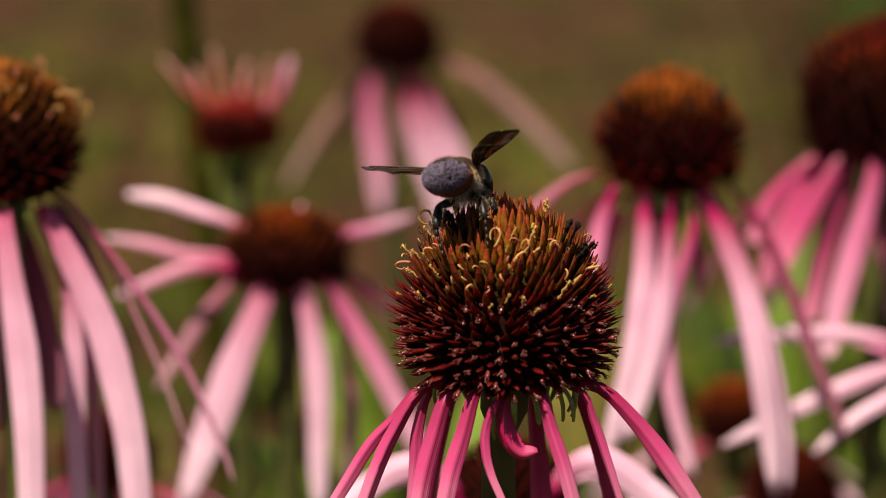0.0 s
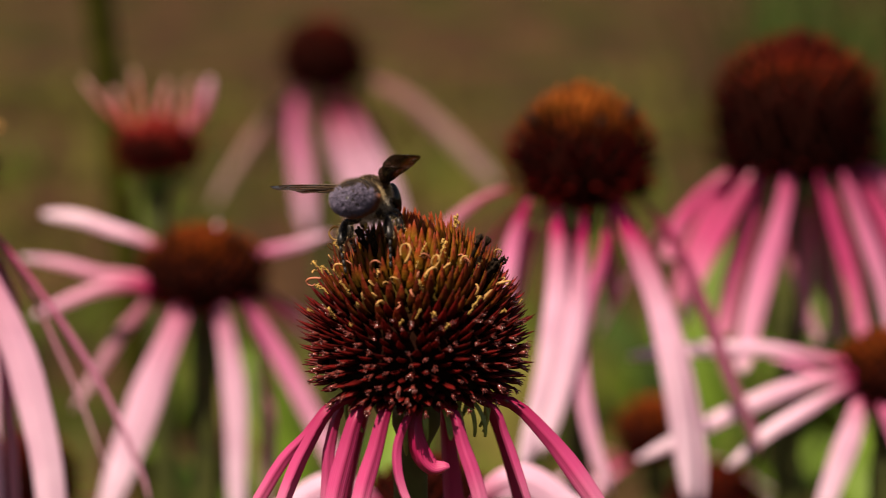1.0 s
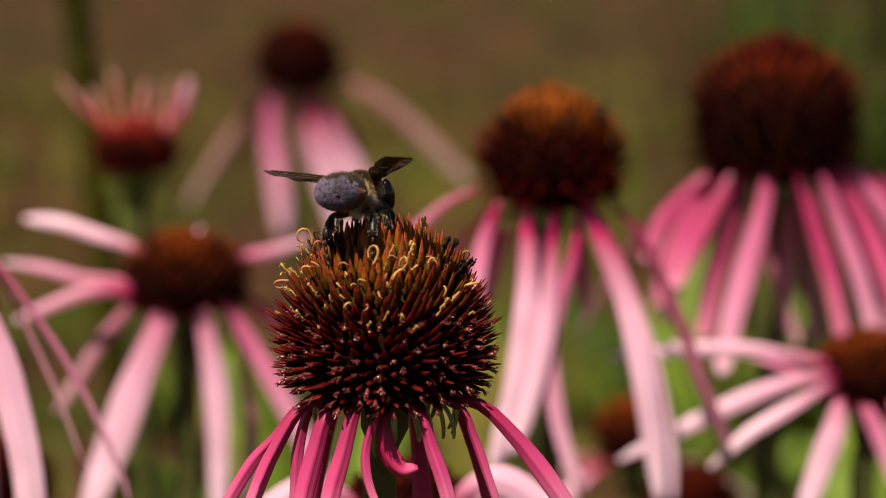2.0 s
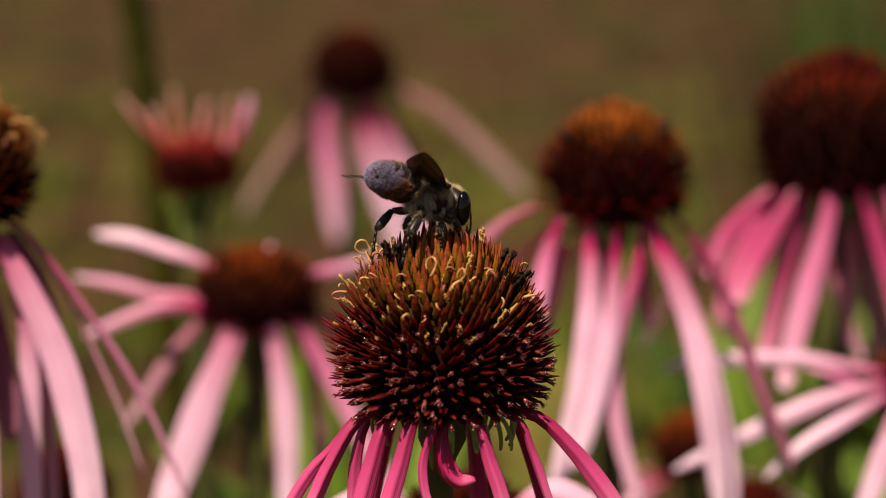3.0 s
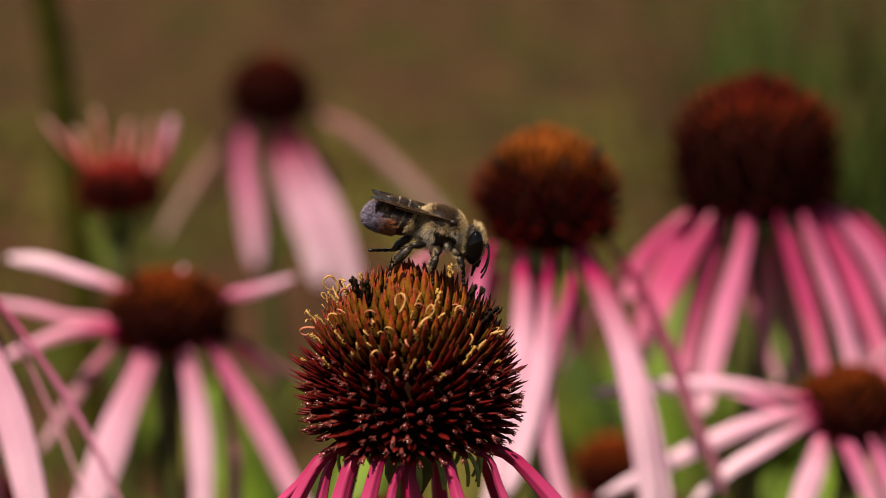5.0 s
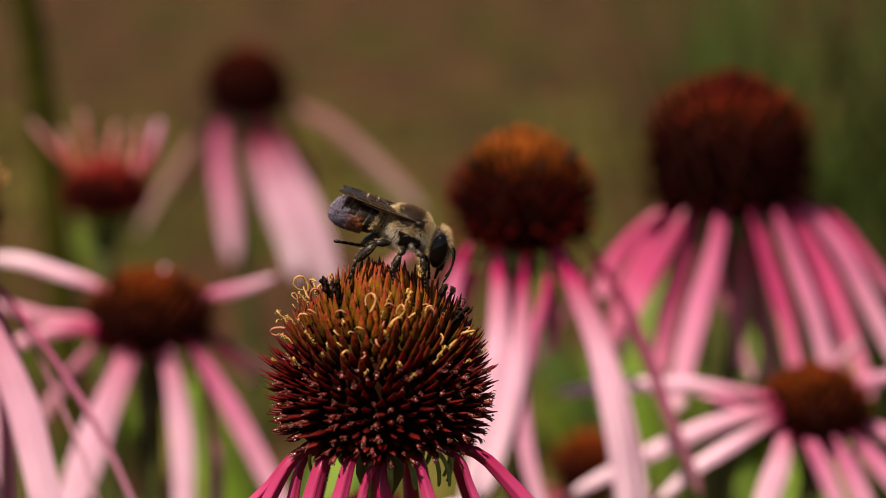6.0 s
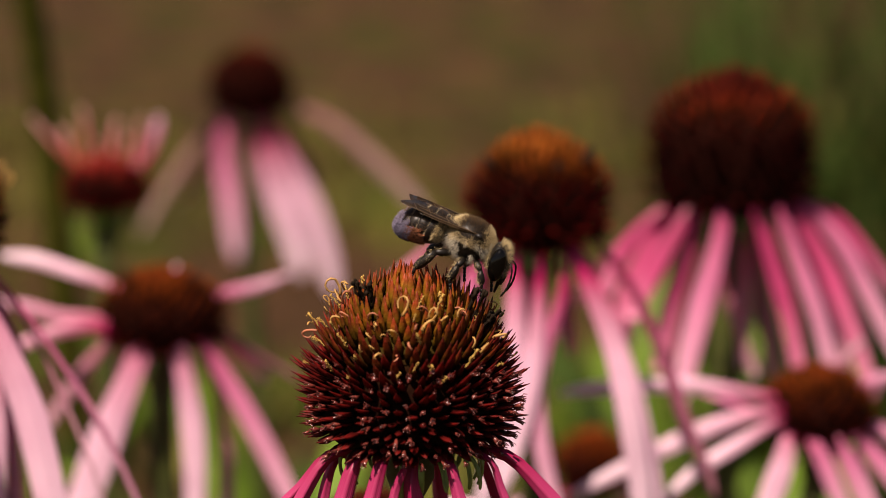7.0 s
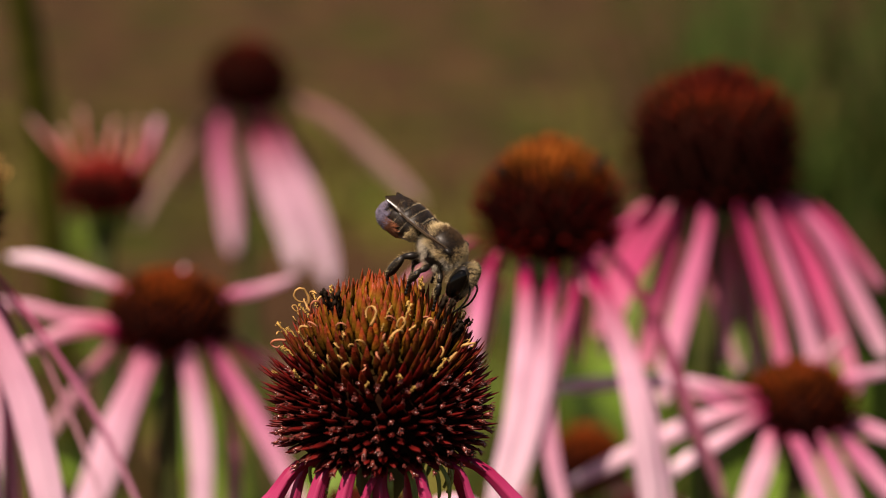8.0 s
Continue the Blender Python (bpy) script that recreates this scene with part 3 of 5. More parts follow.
# flower with level and hanging petals
flower_b, H_B, _ = coneflower(
    "coneflower", (-0.0484, 0.1755, 0.6515), 10.4, 11.5, 360, (2.4, 0.6), M_SPIKE_BROWN,
    ((((-6.3, 3.0, 7.5), (-10.4, 4.9, 9.5), (-17.0, 6.1, 11.5), (-23.1, 7.1, 13.3), (-29.5, 8.0, 13.9)), 2.4, 10, PP),
     (((-5.8, -3.7, 3.4), (-7.7, -5.0, 3.8), (-11.5, -3.9, 4.9), (-17.9, -3.2, 5.2), (-23.9, -2.5, 6.8), (-31.8, -2.0, 8.0)), 2.0, 0, PM),
     (((-5.3, -4.3, 2.4), (-7.3, -6.0, 2.8), (-12.1, -7.1, 4.0), (-17.4, -7.8, 3.5), (-23.2, -8.5, 1.3), (-29.0, -9.0, -1.1)), 2.4, 0, PM),
     (((-6.7, 1.6, 0.7), (-8.3, 2.0, 1.1), (-15.2, 3.9, -6.7), (-20.0, 5.0, -13.9), (-24.9, 6.0, -21.5)), 2.4, 20, PT),
     ) + (
     (((-1.6, -6.7, 2.0), (-1.9, -8.0, 2.4), (-4.8, -9.7, -4.4), (-8.2, -10.8, -12.2), (-10.7, -11.7, -19.0), (-13.3, -12.5, -25.8), (-14.7, -13.3, -29.6), (-17.7, -14.0, -38.0)), 5.8, 0, PP),
     (((2.4, -6.4, 2.0), (2.9, -8.0, 2.4), (4.7, -9.3, -5.5), (5.8, -10.1, -13.3), (6.2, -10.8, -21.2), (6.1, -11.4, -30.1), (6.1, -12.0, -39.1)), 4.1, 0, PP),
     (((6.8, 0.0, -0.0), (9.4, 0.6, -8.8), (10.5, 1.1, -18.1), (10.6, 1.4, -27.5), (10.5, 1.7, -32.8), (10.4, 2.0, -42.3)), 2.6, 10, PT),
     (((5.0, -4.7, 1.6), (6.4, -6.0, 2.0), (10.3, -6.6, -3.3), (14.6, -7.1, -10.6), (18.7, -7.4, -18.6), (22.8, -7.7, -27.1), (26.8, -8.0, -35.2)), 3.6, 0, P),
     ) + (
     (((6.3, 2.7, 6.6), (7.2, 3.0, 7.0), (10.5, 4.9, 7.6), (13.9, 6.1, 8.0), (17.9, 7.1, 9.0), (21.7, 8.0, 10.3)), 2.0, 10, P),
     (((6.1, 3.1, 1.3), (8.0, 4.0, 1.7), (15.6, 8.9, -4.5), (24.0, 12.0, -10.4)), 1.5, 30, PU),
     ) + (      # back petals
     (60, -10, -40, 28, 4, 0, 0, P), (110, -10, -40, 28, 4, 0, 0, P)),
    "coneflower with a flat brown centre and uneven pale petals", seed=9, base_shift=(0.0, 0.02), stem_r=2.2)

# distant small dark head
flower_c, _, _ = coneflower(
    "coneflower", (-0.0542, 0.4709, 0.6552), 11.2, 16.2, 300, (2.4, 0.7), M_SPIKE_RED,
    ((((-5.2, -3.4, -1.1), (-6.1, -4.0, -0.7), (-7.3, -4.8, -12.5), (-5.9, -5.2, -23.6), (-4.9, -5.6, -33.1), (-4.0, -6.0, -42.7)), 5.6, 0, P),
     (((1.4, -5.4, -0.6), (3.9, -6.6, -13.9), (8.6, -7.6, -26.5), (12.5, -8.3, -37.6), (14.4, -9.0, -46.5)), 6.6, 0, PP),
     (((4.2, -4.4, -0.6), (9.6, -5.2, -12.9), (15.6, -5.8, -25.5), (20.3, -6.3, -38.6), (23.4, -6.8, -52.0)), 6.8, 12, PP),
     (((6.2, 0.0, 0.8), (8.6, 0.0, 1.2), (21.9, 0.8, -4.0), (33.0, 1.2, -13.4), (43.7, 1.6, -24.3), (49.1, 2.0, -30.2)), 4.4, 10, PF),
     (((-6.2, 0.8, -1.8), (-8.1, 1.0, -1.4), (-17.9, 2.4, -13.5), (-27.0, 3.3, -27.3), (-32.0, 4.0, -36.4)), 2.4, 10, PF),
     ) + (      # back petals
     (60, -30, -60, 40, 5, 0, 0, PF), (130, -30, -60, 40, 5, 0, 0, PF)),
    "coneflower with a small dark centre and few hanging petals", seed=11, base_shift=(0.02, 0.03), stem_r=2.6, bract_mat=M_STEM)

# half-open flower with short upright petals
flower_d, _, _ = coneflower(
    "coneflower", (-0.0716, 0.2781, 0.6592), 8.3, 9.0, 240, (2.2, 0.62), M_SPIKE_BUD,
    ((((-3.6, -3.0, 7.8), (-7.9, -3.5, 10.5), (-11.3, -3.8, 14.6), (-15.0, -4.0, 19.4)), 1.1, 0, PC),
     (((-3.0, 2.0, 8.0), (-4.2, 2.9, 12.1), (-4.7, 3.5, 16.2), (-5.4, 4.0, 20.4)), 0.95, 10, PC),
     (((-0.1, 3.0, 7.8), (0.7, 4.2, 12.5), (2.0, 5.0, 17.8)), 1.15, 0, PC),
     (((6.4, -2.0, 8.0), (9.2, -2.0, 11.0), (10.7, -2.0, 15.2), (11.7, -2.0, 19.1)), 2.1, 0, PM),
     ) + (
     (((-0.6, -6.0, 8.6), (-0.8, -7.2, 12.3), (-1.2, -8.0, 15.2)), 1.0, 0, PC),
     (((3.3, -6.0, 8.6), (4.7, -7.2, 12.3), (5.7, -8.0, 16.0)), 1.05, 0, PC),
     (((4.7, 3.0, 7.8), (6.2, 4.2, 12.7), (6.9, 5.0, 18.2)), 1.0, 15, PC),
     (((-5.5, 3.0, 7.2), (-8.3, 4.8, 11.4), (-9.9, 6.0, 15.9)), 1.2, 10, PC),
     ) + (      # back petals
     (56, 62, 72, 12, 1.2, 0, 0, PC), (88, 66, 76, 13, 1.2, 0, 0, PC), (118, 62, 74, 12, 1.2, 0, 0, PC)),
    "half-open coneflower with short upright coral-pink petals", seed=13, base_shift=(0.0, 0.02), stem_r=2.4, bracts=22, bract_mat=M_LEAF)

# low flower with level petals
flower_h, _, _ = coneflower(
    "coneflower", (0.0626, 0.1490, 0.6413), 8.5, 10.4, 300, (2.4, 0.62), M_SPIKE_BROWN,
    ((((-5.4, -1.3, 6.6), (-8.2, -2.0, 7.0), (-15.3, -2.6, 8.4), (-20.9, -3.1, 9.3), (-28.4, -3.4, 9.4), (-36.9, -3.7, 9.0), (-43.4, -4.0, 8.0)), 2.6, 0, PP),
     (((-4.6, -3.2, 5.3), (-8.6, -6.0, 5.7), (-16.1, -7.1, 4.1), (-23.6, -7.8, 1.1), (-32.4, -8.5, -3.2), (-42.1, -9.0, -8.2)), 2.9, 0, PP),
     (((-4.2, -3.8, 3.6), (-7.8, -7.0, 4.0), (-12.6, -8.9, 1.8), (-16.8, -10.1, -0.4), (-21.5, -11.1, -3.2), (-27.5, -12.0, -8.5)), 2.3, 15, PP),
     (((-3.3, -4.6, 1.0), (-5.7, -8.0, 1.4), (-6.9, -9.5, -2.5), (-8.8, -10.5, -7.5), (-10.7, -11.3, -13.0), (-12.5, -12.0, -18.2)), 4.0, 0, PP),
     ) + (
     (((-1.2, -5.5, 0.8), (-1.9, -9.0, 1.2), (0.2, -10.4, -3.2), (2.8, -11.3, -9.6), (4.9, -12.0, -14.8)), 2.9, 20, P),
     (((1.4, -5.4, 0.7), (2.1, -8.0, 1.1), (4.7, -8.9, -3.6), (7.6, -9.5, -10.1), (9.8, -10.0, -15.3)), 3.4, 0, P),
     (((3.6, -4.3, 1.5), (5.0, -6.0, 1.9), (9.6, -6.9, -3.1), (14.8, -7.5, -9.2), (18.5, -8.0, -13.5)), 2.9, 0, P),
     (((5.3, -1.8, 2.4), (6.0, -2.0, 2.8), (12.2, -2.0, 0.6), (18.3, -2.0, -1.7)), 2.6, 0, P),
     ) + (
     (((4.5, 3.4, 6.3), (5.3, 4.0, 6.7), (11.4, 6.5, 8.1), (17.3, 8.0, 8.8)), 2.4, 10, P),
     (((3.2, 4.6, 9.5), (3.5, 5.0, 9.9), (5.7, 7.5, 11.8), (8.7, 9.0, 14.4)), 1.8, 20, PT),
     ) + (      # back petals
     (80, -10, -40, 30, 4.6, 0, 0, P), (130, 15, 0, 30, 2.8, 0, 0, P)),
    "low coneflower with a bristly brown centre and spreading pink petals", seed=15, base_shift=(0.01, 0.02), stem_r=2.0)

# flower at the border of the view, nearer
flower_g, H_G, PL_G = coneflower(
    "coneflower", (-0.0720, 0.0800, 0.6843), 9.2, 16.0, 420, (2.6, 0.62), M_SPIKE_TAN,
    ((((4.9, -3.5, -3.5), (5.6, -4.0, -3.1), (9.3, -5.4, -9.4), (13.5, -6.3, -18.9), (15.8, -7.1, -27.7), (17.3, -7.8, -35.7), (18.0, -8.4, -45.4), (18.4, -9.0, -50.2)), 4.8, 0, PP),
     (((0.5, -6.1, -2.9), (0.6, -8.0, -2.5), (1.8, -9.9, -11.7), (3.1, -11.2, -21.0), (3.8, -12.2, -31.3), (3.9, -13.1, -44.0), (4.1, -14.0, -48.7)), 4.3, 0, PP),
     (((5.7, 0.0, -4.8), (7.7, -0.3, -12.9), (8.4, -0.5, -21.9), (8.2, -0.7, -31.8), (8.4, -0.9, -46.8), (8.5, -1.0, -51.9)), 3.1, 10, PP),
     (((5.8, 1.8, -5.2), (6.5, 2.0, -4.8), (9.2, 2.4, -19.2), (10.3, 2.6, -31.0), (10.5, 2.8, -47.9), (10.6, 3.0, -53.1)), 1.9, 20, PT),
     ) + (
     (((6.1, 0.0, -2.0), (7.9, 0.0, -1.6), (13.6, -0.6, -8.6), (17.8, -0.9, -14.8), (22.2, -1.2, -21.8), (25.9, -1.5, -29.1), (29.6, -1.8, -38.2), (30.9, -2.0, -43.1)), 1.0, 30, PR),
     (((5.3, 2.9, -3.9), (7.4, 4.0, -3.5), (13.7, 3.6, -12.5), (17.3, 3.4, -20.7), (20.5, 3.2, -28.6), (24.1, 3.0, -39.5)), 0.7, 30, PT),
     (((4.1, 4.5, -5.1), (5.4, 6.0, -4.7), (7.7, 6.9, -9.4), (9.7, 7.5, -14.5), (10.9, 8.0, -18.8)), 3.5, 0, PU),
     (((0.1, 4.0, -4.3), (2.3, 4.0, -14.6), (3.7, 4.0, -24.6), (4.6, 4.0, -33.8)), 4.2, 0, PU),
     ) + (
     (((-3.0, -5.3, -3.3), (-3.4, -6.0, -2.9), (-5.1, -7.9, -13.7), (-7.1, -9.0, -28.0), (-8.4, -10.0, -42.5)), 4.3, 0, PP),
     (((-6.0, -1.2, -3.2), (-9.9, -2.0, -2.8), (-14.9, -2.9, -11.5), (-19.0, -3.5, -22.8), (-21.6, -4.0, -35.9)), 4.4, 0, P),
     ) + (      # back petals
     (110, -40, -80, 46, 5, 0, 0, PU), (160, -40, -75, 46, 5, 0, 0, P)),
    "coneflower with an orange-topped dark centre and long pale pink petals", seed=17, base_shift=(-0.01, 0.02))

# lower heads half hidden under the others
coneflower("coneflower", (0.0322, 0.2778, 0.5980), 7.6, 11.0, 220, (2.4, 0.62), M_SPIKE_BROWN,
    tuple((a, -5, -40, 28, 4.0, 0, 0, PP) for a in (-175, -140, -20, 20, 70, 130)), "low withering coneflower with a dark brown centre", seed=19)
coneflower("coneflower", (0.0418, 0.2275, 0.5960), 8.6, 12.0, 260, (2.4, 0.62), M_SPIKE_RED,
    tuple((a, 0, -35, 30, 4.4, 0, 0, PP) for a in (-178, -150, -100, -40, -5, 60, 120)), "low coneflower with a dark maroon centre under its neighbours", seed=21)
coneflower("coneflower", (-0.0853, 0.1798, 0.6150), 7.6, 11.0, 240, (2.4, 0.62), M_SPIKE_RED,
    tuple((a, -5, -45, 30, 4.4, 0, 0, P) for a in (-170, -120, -60, -20, 30, 120)), "low coneflower with a dark maroon centre and pink petals", seed=23)
coneflower("coneflower", (-0.0105, 0.0755, 0.6395), 8.6, 10.0, 260, (2.4, 0.62), M_SPIKE_RED,
    tuple((a, 34, -30, 30, 5.6, 0, 0, PP) for a in (-178, -150, 2, 60, 120))
    + ((((5.0, -6.0, 3.0), (8.5, -7.8, 9.4), (13.3, -8.1, 11.1), (19.6, -8.7, 7.0), (26.0, -9.4, 2.4)), 4.2, 0, PP),
       (((-5.0, -6.0, 3.0), (-9.0, -7.8, 8.8), (-13.9, -8.3, 10.0), (-19.4, -8.7, 6.8), (-25.0, -9.4, 2.6)), 3.8, 0, PP)), "low coneflower with broad pale petals under the visited one", seed=25)


# dry bits caught on the neighbouring heads
def dry_bit(name, flower, H, points, radii, mat, label):
    bm = bmesh.new()
    tube(bm, [Vector(p) * MM for p in points], [r * MM for r in radii], 7)
    bm.transform(H)
    part(name, bm, mat, flower, label)


dry_bit("withered_floret", flower_e, H_E, ((6.6, -4.6, 12.2), (7.4, -5.0, 13.4), (8.0, -5.0, 14.8), (8.2, -5.0, 15.6)), (0.6, 1.0, 0.8, 0.3), M_DARKDRY, "black withered floret")
dry_bit("withered_floret", flower_e, H_E, ((-6.8, -4.6, 11.6), (-8.0, -5.0, 12.8), (-8.6, -5.0, 14.2)), (0.5, 0.8, 0.4), M_DARKDRY, "black withered floret")
dry_bit("withered_floret", flower_e, H_E, ((2.4, -7.4, 11.8), (2.8, -8.6, 12.8), (3.0, -9.2, 13.6)), (0.5, 0.8, 0.4), M_DARKDRY, "black withered floret")
dry_bit("withered_floret", flower_b, H_B, ((-5.0, -4.0, 11.0), (-5.6, -4.4, 12.6), (-5.9, -4.4, 13.6)), (0.5, 0.7, 0.3), M_DARKDRY, "black withered floret")
dry_bit("withered_floret", flower_b, H_B, ((5.2, -4.0, 11.2), (5.8, -4.2, 12.6), (6.3, -4.2, 13.4)), (0.5, 0.7, 0.3), M_DARKDRY, "black withered floret")
dry_bit("seed_fluff", flower_b, H_B, ((2.4, -2.0, 12.6), (2.6, -2.0, 13.4), (3.0, -2.0, 14.2)), (0.28, 0.42, 0.2), M_PETAL_PALE, "pale tuft of fluff")
dry_bit("withered_floret", flower_g, H_G, ((7.4, -2.5, 13.2), (8.8, -2.6, 13.9), (10.4, -2.6, 13.6), (11.2, -2.6, 14.0)), (0.3, 0.22, 0.16, 0.1), M_CURL, "tan dry floret sticking out")


# ---- withered styles, pollen and stubs on the visited head ----
def curl(radius, turns, thick, seed):
    rnd = random.Random(seed)
    pts, p, a, y = [], Vector((0, 0, 0)), rnd.uniform(-0.4, 0.4), 0.0
    step = turns * 2 * math.pi / 11
    for i in range(12):
        pts.append(p * MM)
        p = p + Vector((math.sin(a), rnd.gauss(0.05, 0.12), math.cos(a))) * radius * max(0.35, min(1.2, abs(step))) * rnd.uniform(0.6, 1.3)
        a += step * rnd.uniform(0.2, 1.9) * (1 if i > 3 else 0.3)
    bm = bmesh.new()
    tube(bm, pts, [thick * MM * (1.0 - 0.03 * i) * rnd.uniform(0.8, 1.2) for i in range(12)], 6)
    return bm


def crumbs(spread, count, size, seed):
    rnd = random.Random(seed)
    bm = bmesh.new()
    for _ in range(count):
        c = Vector((rnd.gauss(0, spread * 0.35), rnd.gauss(0, spread * 0.35), rnd.uniform(0, spread * 1.6))) * MM
        ellipsoid(bm, c, [size * MM * rnd.uniform(0.6, 1.4) for _ in range(3)], 4, 5)
    return bm


def stalk(length, seed):
    """A pollen-dusted anther: a thin crooked stalk with grains on it."""
    rnd = random.Random(seed)
    pts = [Vector((rnd.uniform(-0.12, 0.12), rnd.uniform(-0.12, 0.12), length * i / 6)) * MM for i in range(7)]
    bm = bmesh.new()
    tube(bm, pts, [0.1 * MM * rnd.uniform(0.7, 1.3) for _ in pts], 5)
    for _ in range(26):
        c = pts[0].lerp(pts[-1], rnd.random() ** 0.7) + Vector((rnd.gauss(0, 0.1), rnd.gauss(0, 0.1), 0)) * MM
        ellipsoid(bm, c, [0.07 * MM * rnd.uniform(0.6, 1.5) for _ in range(3)], 4, 5)
    return bm


curl_kinds = [finish(curl(0.4 + 0.12 * (k % 5), 0.4 + 0.11 * k, 0.15, k), "withered_style", M_CURL if k % 3 else M_CURL_PINK) for k in range(8)]
pollen_kinds = [finish(stalk(1.4 + 0.35 * k, k), "pollen_stalk", M_POLLEN) for k in range(4)]
rnd = random.Random(42)
front = [q for q in MAIN_PLACES if q[0].y < 2.5]
ring = [q for q in front if 0.58 < q[2] < 0.8]
ring = [q for q in ring if noise.noise((q[0].x * 0.35, q[0].y * 0.35, q[0].z * 0.35)) > -0.18]
for q in rnd.sample(ring, min(38, len(ring))):
    m = MAIN_H @ spike_matrix((q[0] + q[1] * rnd.uniform(2.3, 3.4)) * MM, q[1] + Vector((rnd.gauss(0, .3), rnd.gauss(0, .3), rnd.gauss(0, .3))), rnd.uniform(0.55, 1.15), q[4]) @ Matrix.Rotation(rnd.uniform(0, 6.28), 4, "Z")
    ob = new("withered_style", rnd.choice(curl_kinds))
    ob.parent, ob.matrix_basis = main_flower, m
for q in rnd.sample([q for q in front if 0.45 < q[2] < 0.86], 26):
    m = MAIN_H @ spike_matrix((q[0] + q[1] * rnd.uniform(1.8, 2.6)) * MM, q[1] + Vector((rnd.gauss(0, .25), rnd.gauss(0, .25), 0.2)), rnd.uniform(0.7, 1.2), q[4])
    ob = new("pollen_stalk", rnd.choice(pollen_kinds))
    ob.parent, ob.matrix_basis = main_flower, m
for q in rnd.sample([q for q in PL_G if q[0].y < 4 and 0.35 < q[2] < 0.9], 34):      # the same on the neighbour
    m = H_G @ spike_matrix((q[0] + q[1] * rnd.uniform(1.8, 2.6)) * MM, q[1] + Vector((rnd.gauss(0, .3), rnd.gauss(0, .3), rnd.gauss(0, .3))), rnd.uniform(0.6, 1.1), q[4]) @ Matrix.Rotation(rnd.uniform(0, 6.28), 4, "Z")
    ob = new("withered_style", rnd.choice(curl_kinds))
    ob.parent, ob.matrix_basis = flower_g, m
# crinkled floret mouths low on the head
M_FLORET = plain("floret_maroon", (0.13, 0.026, 0.02), 0.22, 0.6, 1400, 0.7)
floret_kinds = []
for v in range(5):
    bm = bmesh.new()
    r3 = random.Random(90 + v)
    tube(bm, [Vector((r3.gauss(0, 0.03), r3.gauss(0, 0.03), z)) * MM for z in (-0.9, -0.4, 0.0, 0.12)], [0.2 * MM, 0.26 * MM, 0.3 * MM, 0.22 * MM], 7)
    for k in range(5):
        a = 2 * math.pi * k / 5 + r3.uniform(-0.45, 0.45)
        lng = r3.uniform(0.5, 1.15)
        bend = r3.uniform(-0.5, 1.3)
        pts = [Vector((math.cos(a + w * bend) * rr * lng, math.sin(a + w * bend) * rr * lng, z * r3.uniform(0.5, 1.5))) * MM for rr, z, w in ((0.16, -0.1, 0), (0.3, 0.2, 0.2), (0.46, 0.34, 0.5), (0.42, 0.5, 1.0))]
        tube(bm, pts, [0.1 * MM, 0.085 * MM * r3.uniform(0.7, 1.4), 0.07 * MM, 0.035 * MM], 5)
    floret_kinds.append(finish(bm, "floret", M_FLORET))
for q in [q for q in front if q[2] < 0.5 and q[0].y < -2.5]:
    if rnd.random() < 0.62:
        ang = q[4] + 0.1
        p = Vector((math.cos(ang) * q[0].xy.length, math.sin(ang) * q[0].xy.length, q[0].z + 0.75))
        ob = new("floret", rnd.choice(floret_kinds))
        ob.parent = main_flower
        ob.matrix_basis = MAIN_H @ spike_matrix((p + q[1] * rnd.uniform(2.2, 3.1)) * MM, q[1] + Vector((rnd.gauss(0, 0.15), 0, rnd.gauss(0, 0.15))), rnd.uniform(0.55, 1.0), q[4]) @ Matrix.Rotation(rnd.uniform(0, 6.28), 4, "Z")
# dark withered florets standing out of the crown
for x, y, z, tx, ln in ((6.2, -3.6, 13.2, 20, 4.4), (7.4, -3.0, 11.6, 36, 3.2), (7.9, -1.6, 11.8, 42, 3.0), (-4.9, -3.0, 14.6, -16, 3.8), (-4.2, -3.6, 14.6, -6, 3.4)):
    bm = bmesh.new()
    z += 0.8
    d = Vector((math.sin(radians(tx)), -0.25, math.cos(radians(tx))))
    for k in range(7):        # a ragged bundle of dead tips
        off = Vector((rnd.gauss(0, 0.22), rnd.gauss(0, 0.22), 0))
        reach = ln * rnd.uniform(0.6, 1.0)
        pts = [(Vector((x, y, z)) + off * (1 + 0.4 * f) + d * f * reach + Vector((rnd.gauss(0, 0.07), rnd.gauss(0, 0.07), rnd.gauss(0, 0.05)))) * MM for f in (0, 0.14, 0.28, 0.42, 0.56, 0.7, 0.82, 0.92, 1.0)]
        tube(bm, pts, [MM * 0.15 * rnd.uniform(0.5, 1.4) * (1.5 if f == 7 else 1) for f in range(9)], 5)
    for _ in range(14):       # crumbs clinging to them
        c = Vector((x, y, z)) + d * ln * rnd.random() + Vector((rnd.gauss(0, 0.25), rnd.gauss(0, 0.25), 0))
        ellipsoid(bm, c * MM, [MM * rnd.uniform(0.05, 0.14) for _ in range(3)], 4, 5)
    bm.transform(MAIN_H)
    part("withered_floret", bm, M_DARKDRY, main_flower, "black withered floret")
for x, y, z, s in ((4.6, -2.6, 18.4, 1.6), (-5.2, -2.6, 18.0, 1.0)):
    bm = crumbs(0.5, 40, 0.12, 5)
    bm.transform(MAIN_H @ Matrix.Translation(Vector((x, y, z)) * MM) @ Matrix.Diagonal((s * 0.55, s * 0.55, s, 1)))
    part("pollen_clump", bm, M_POLLEN, main_flower)


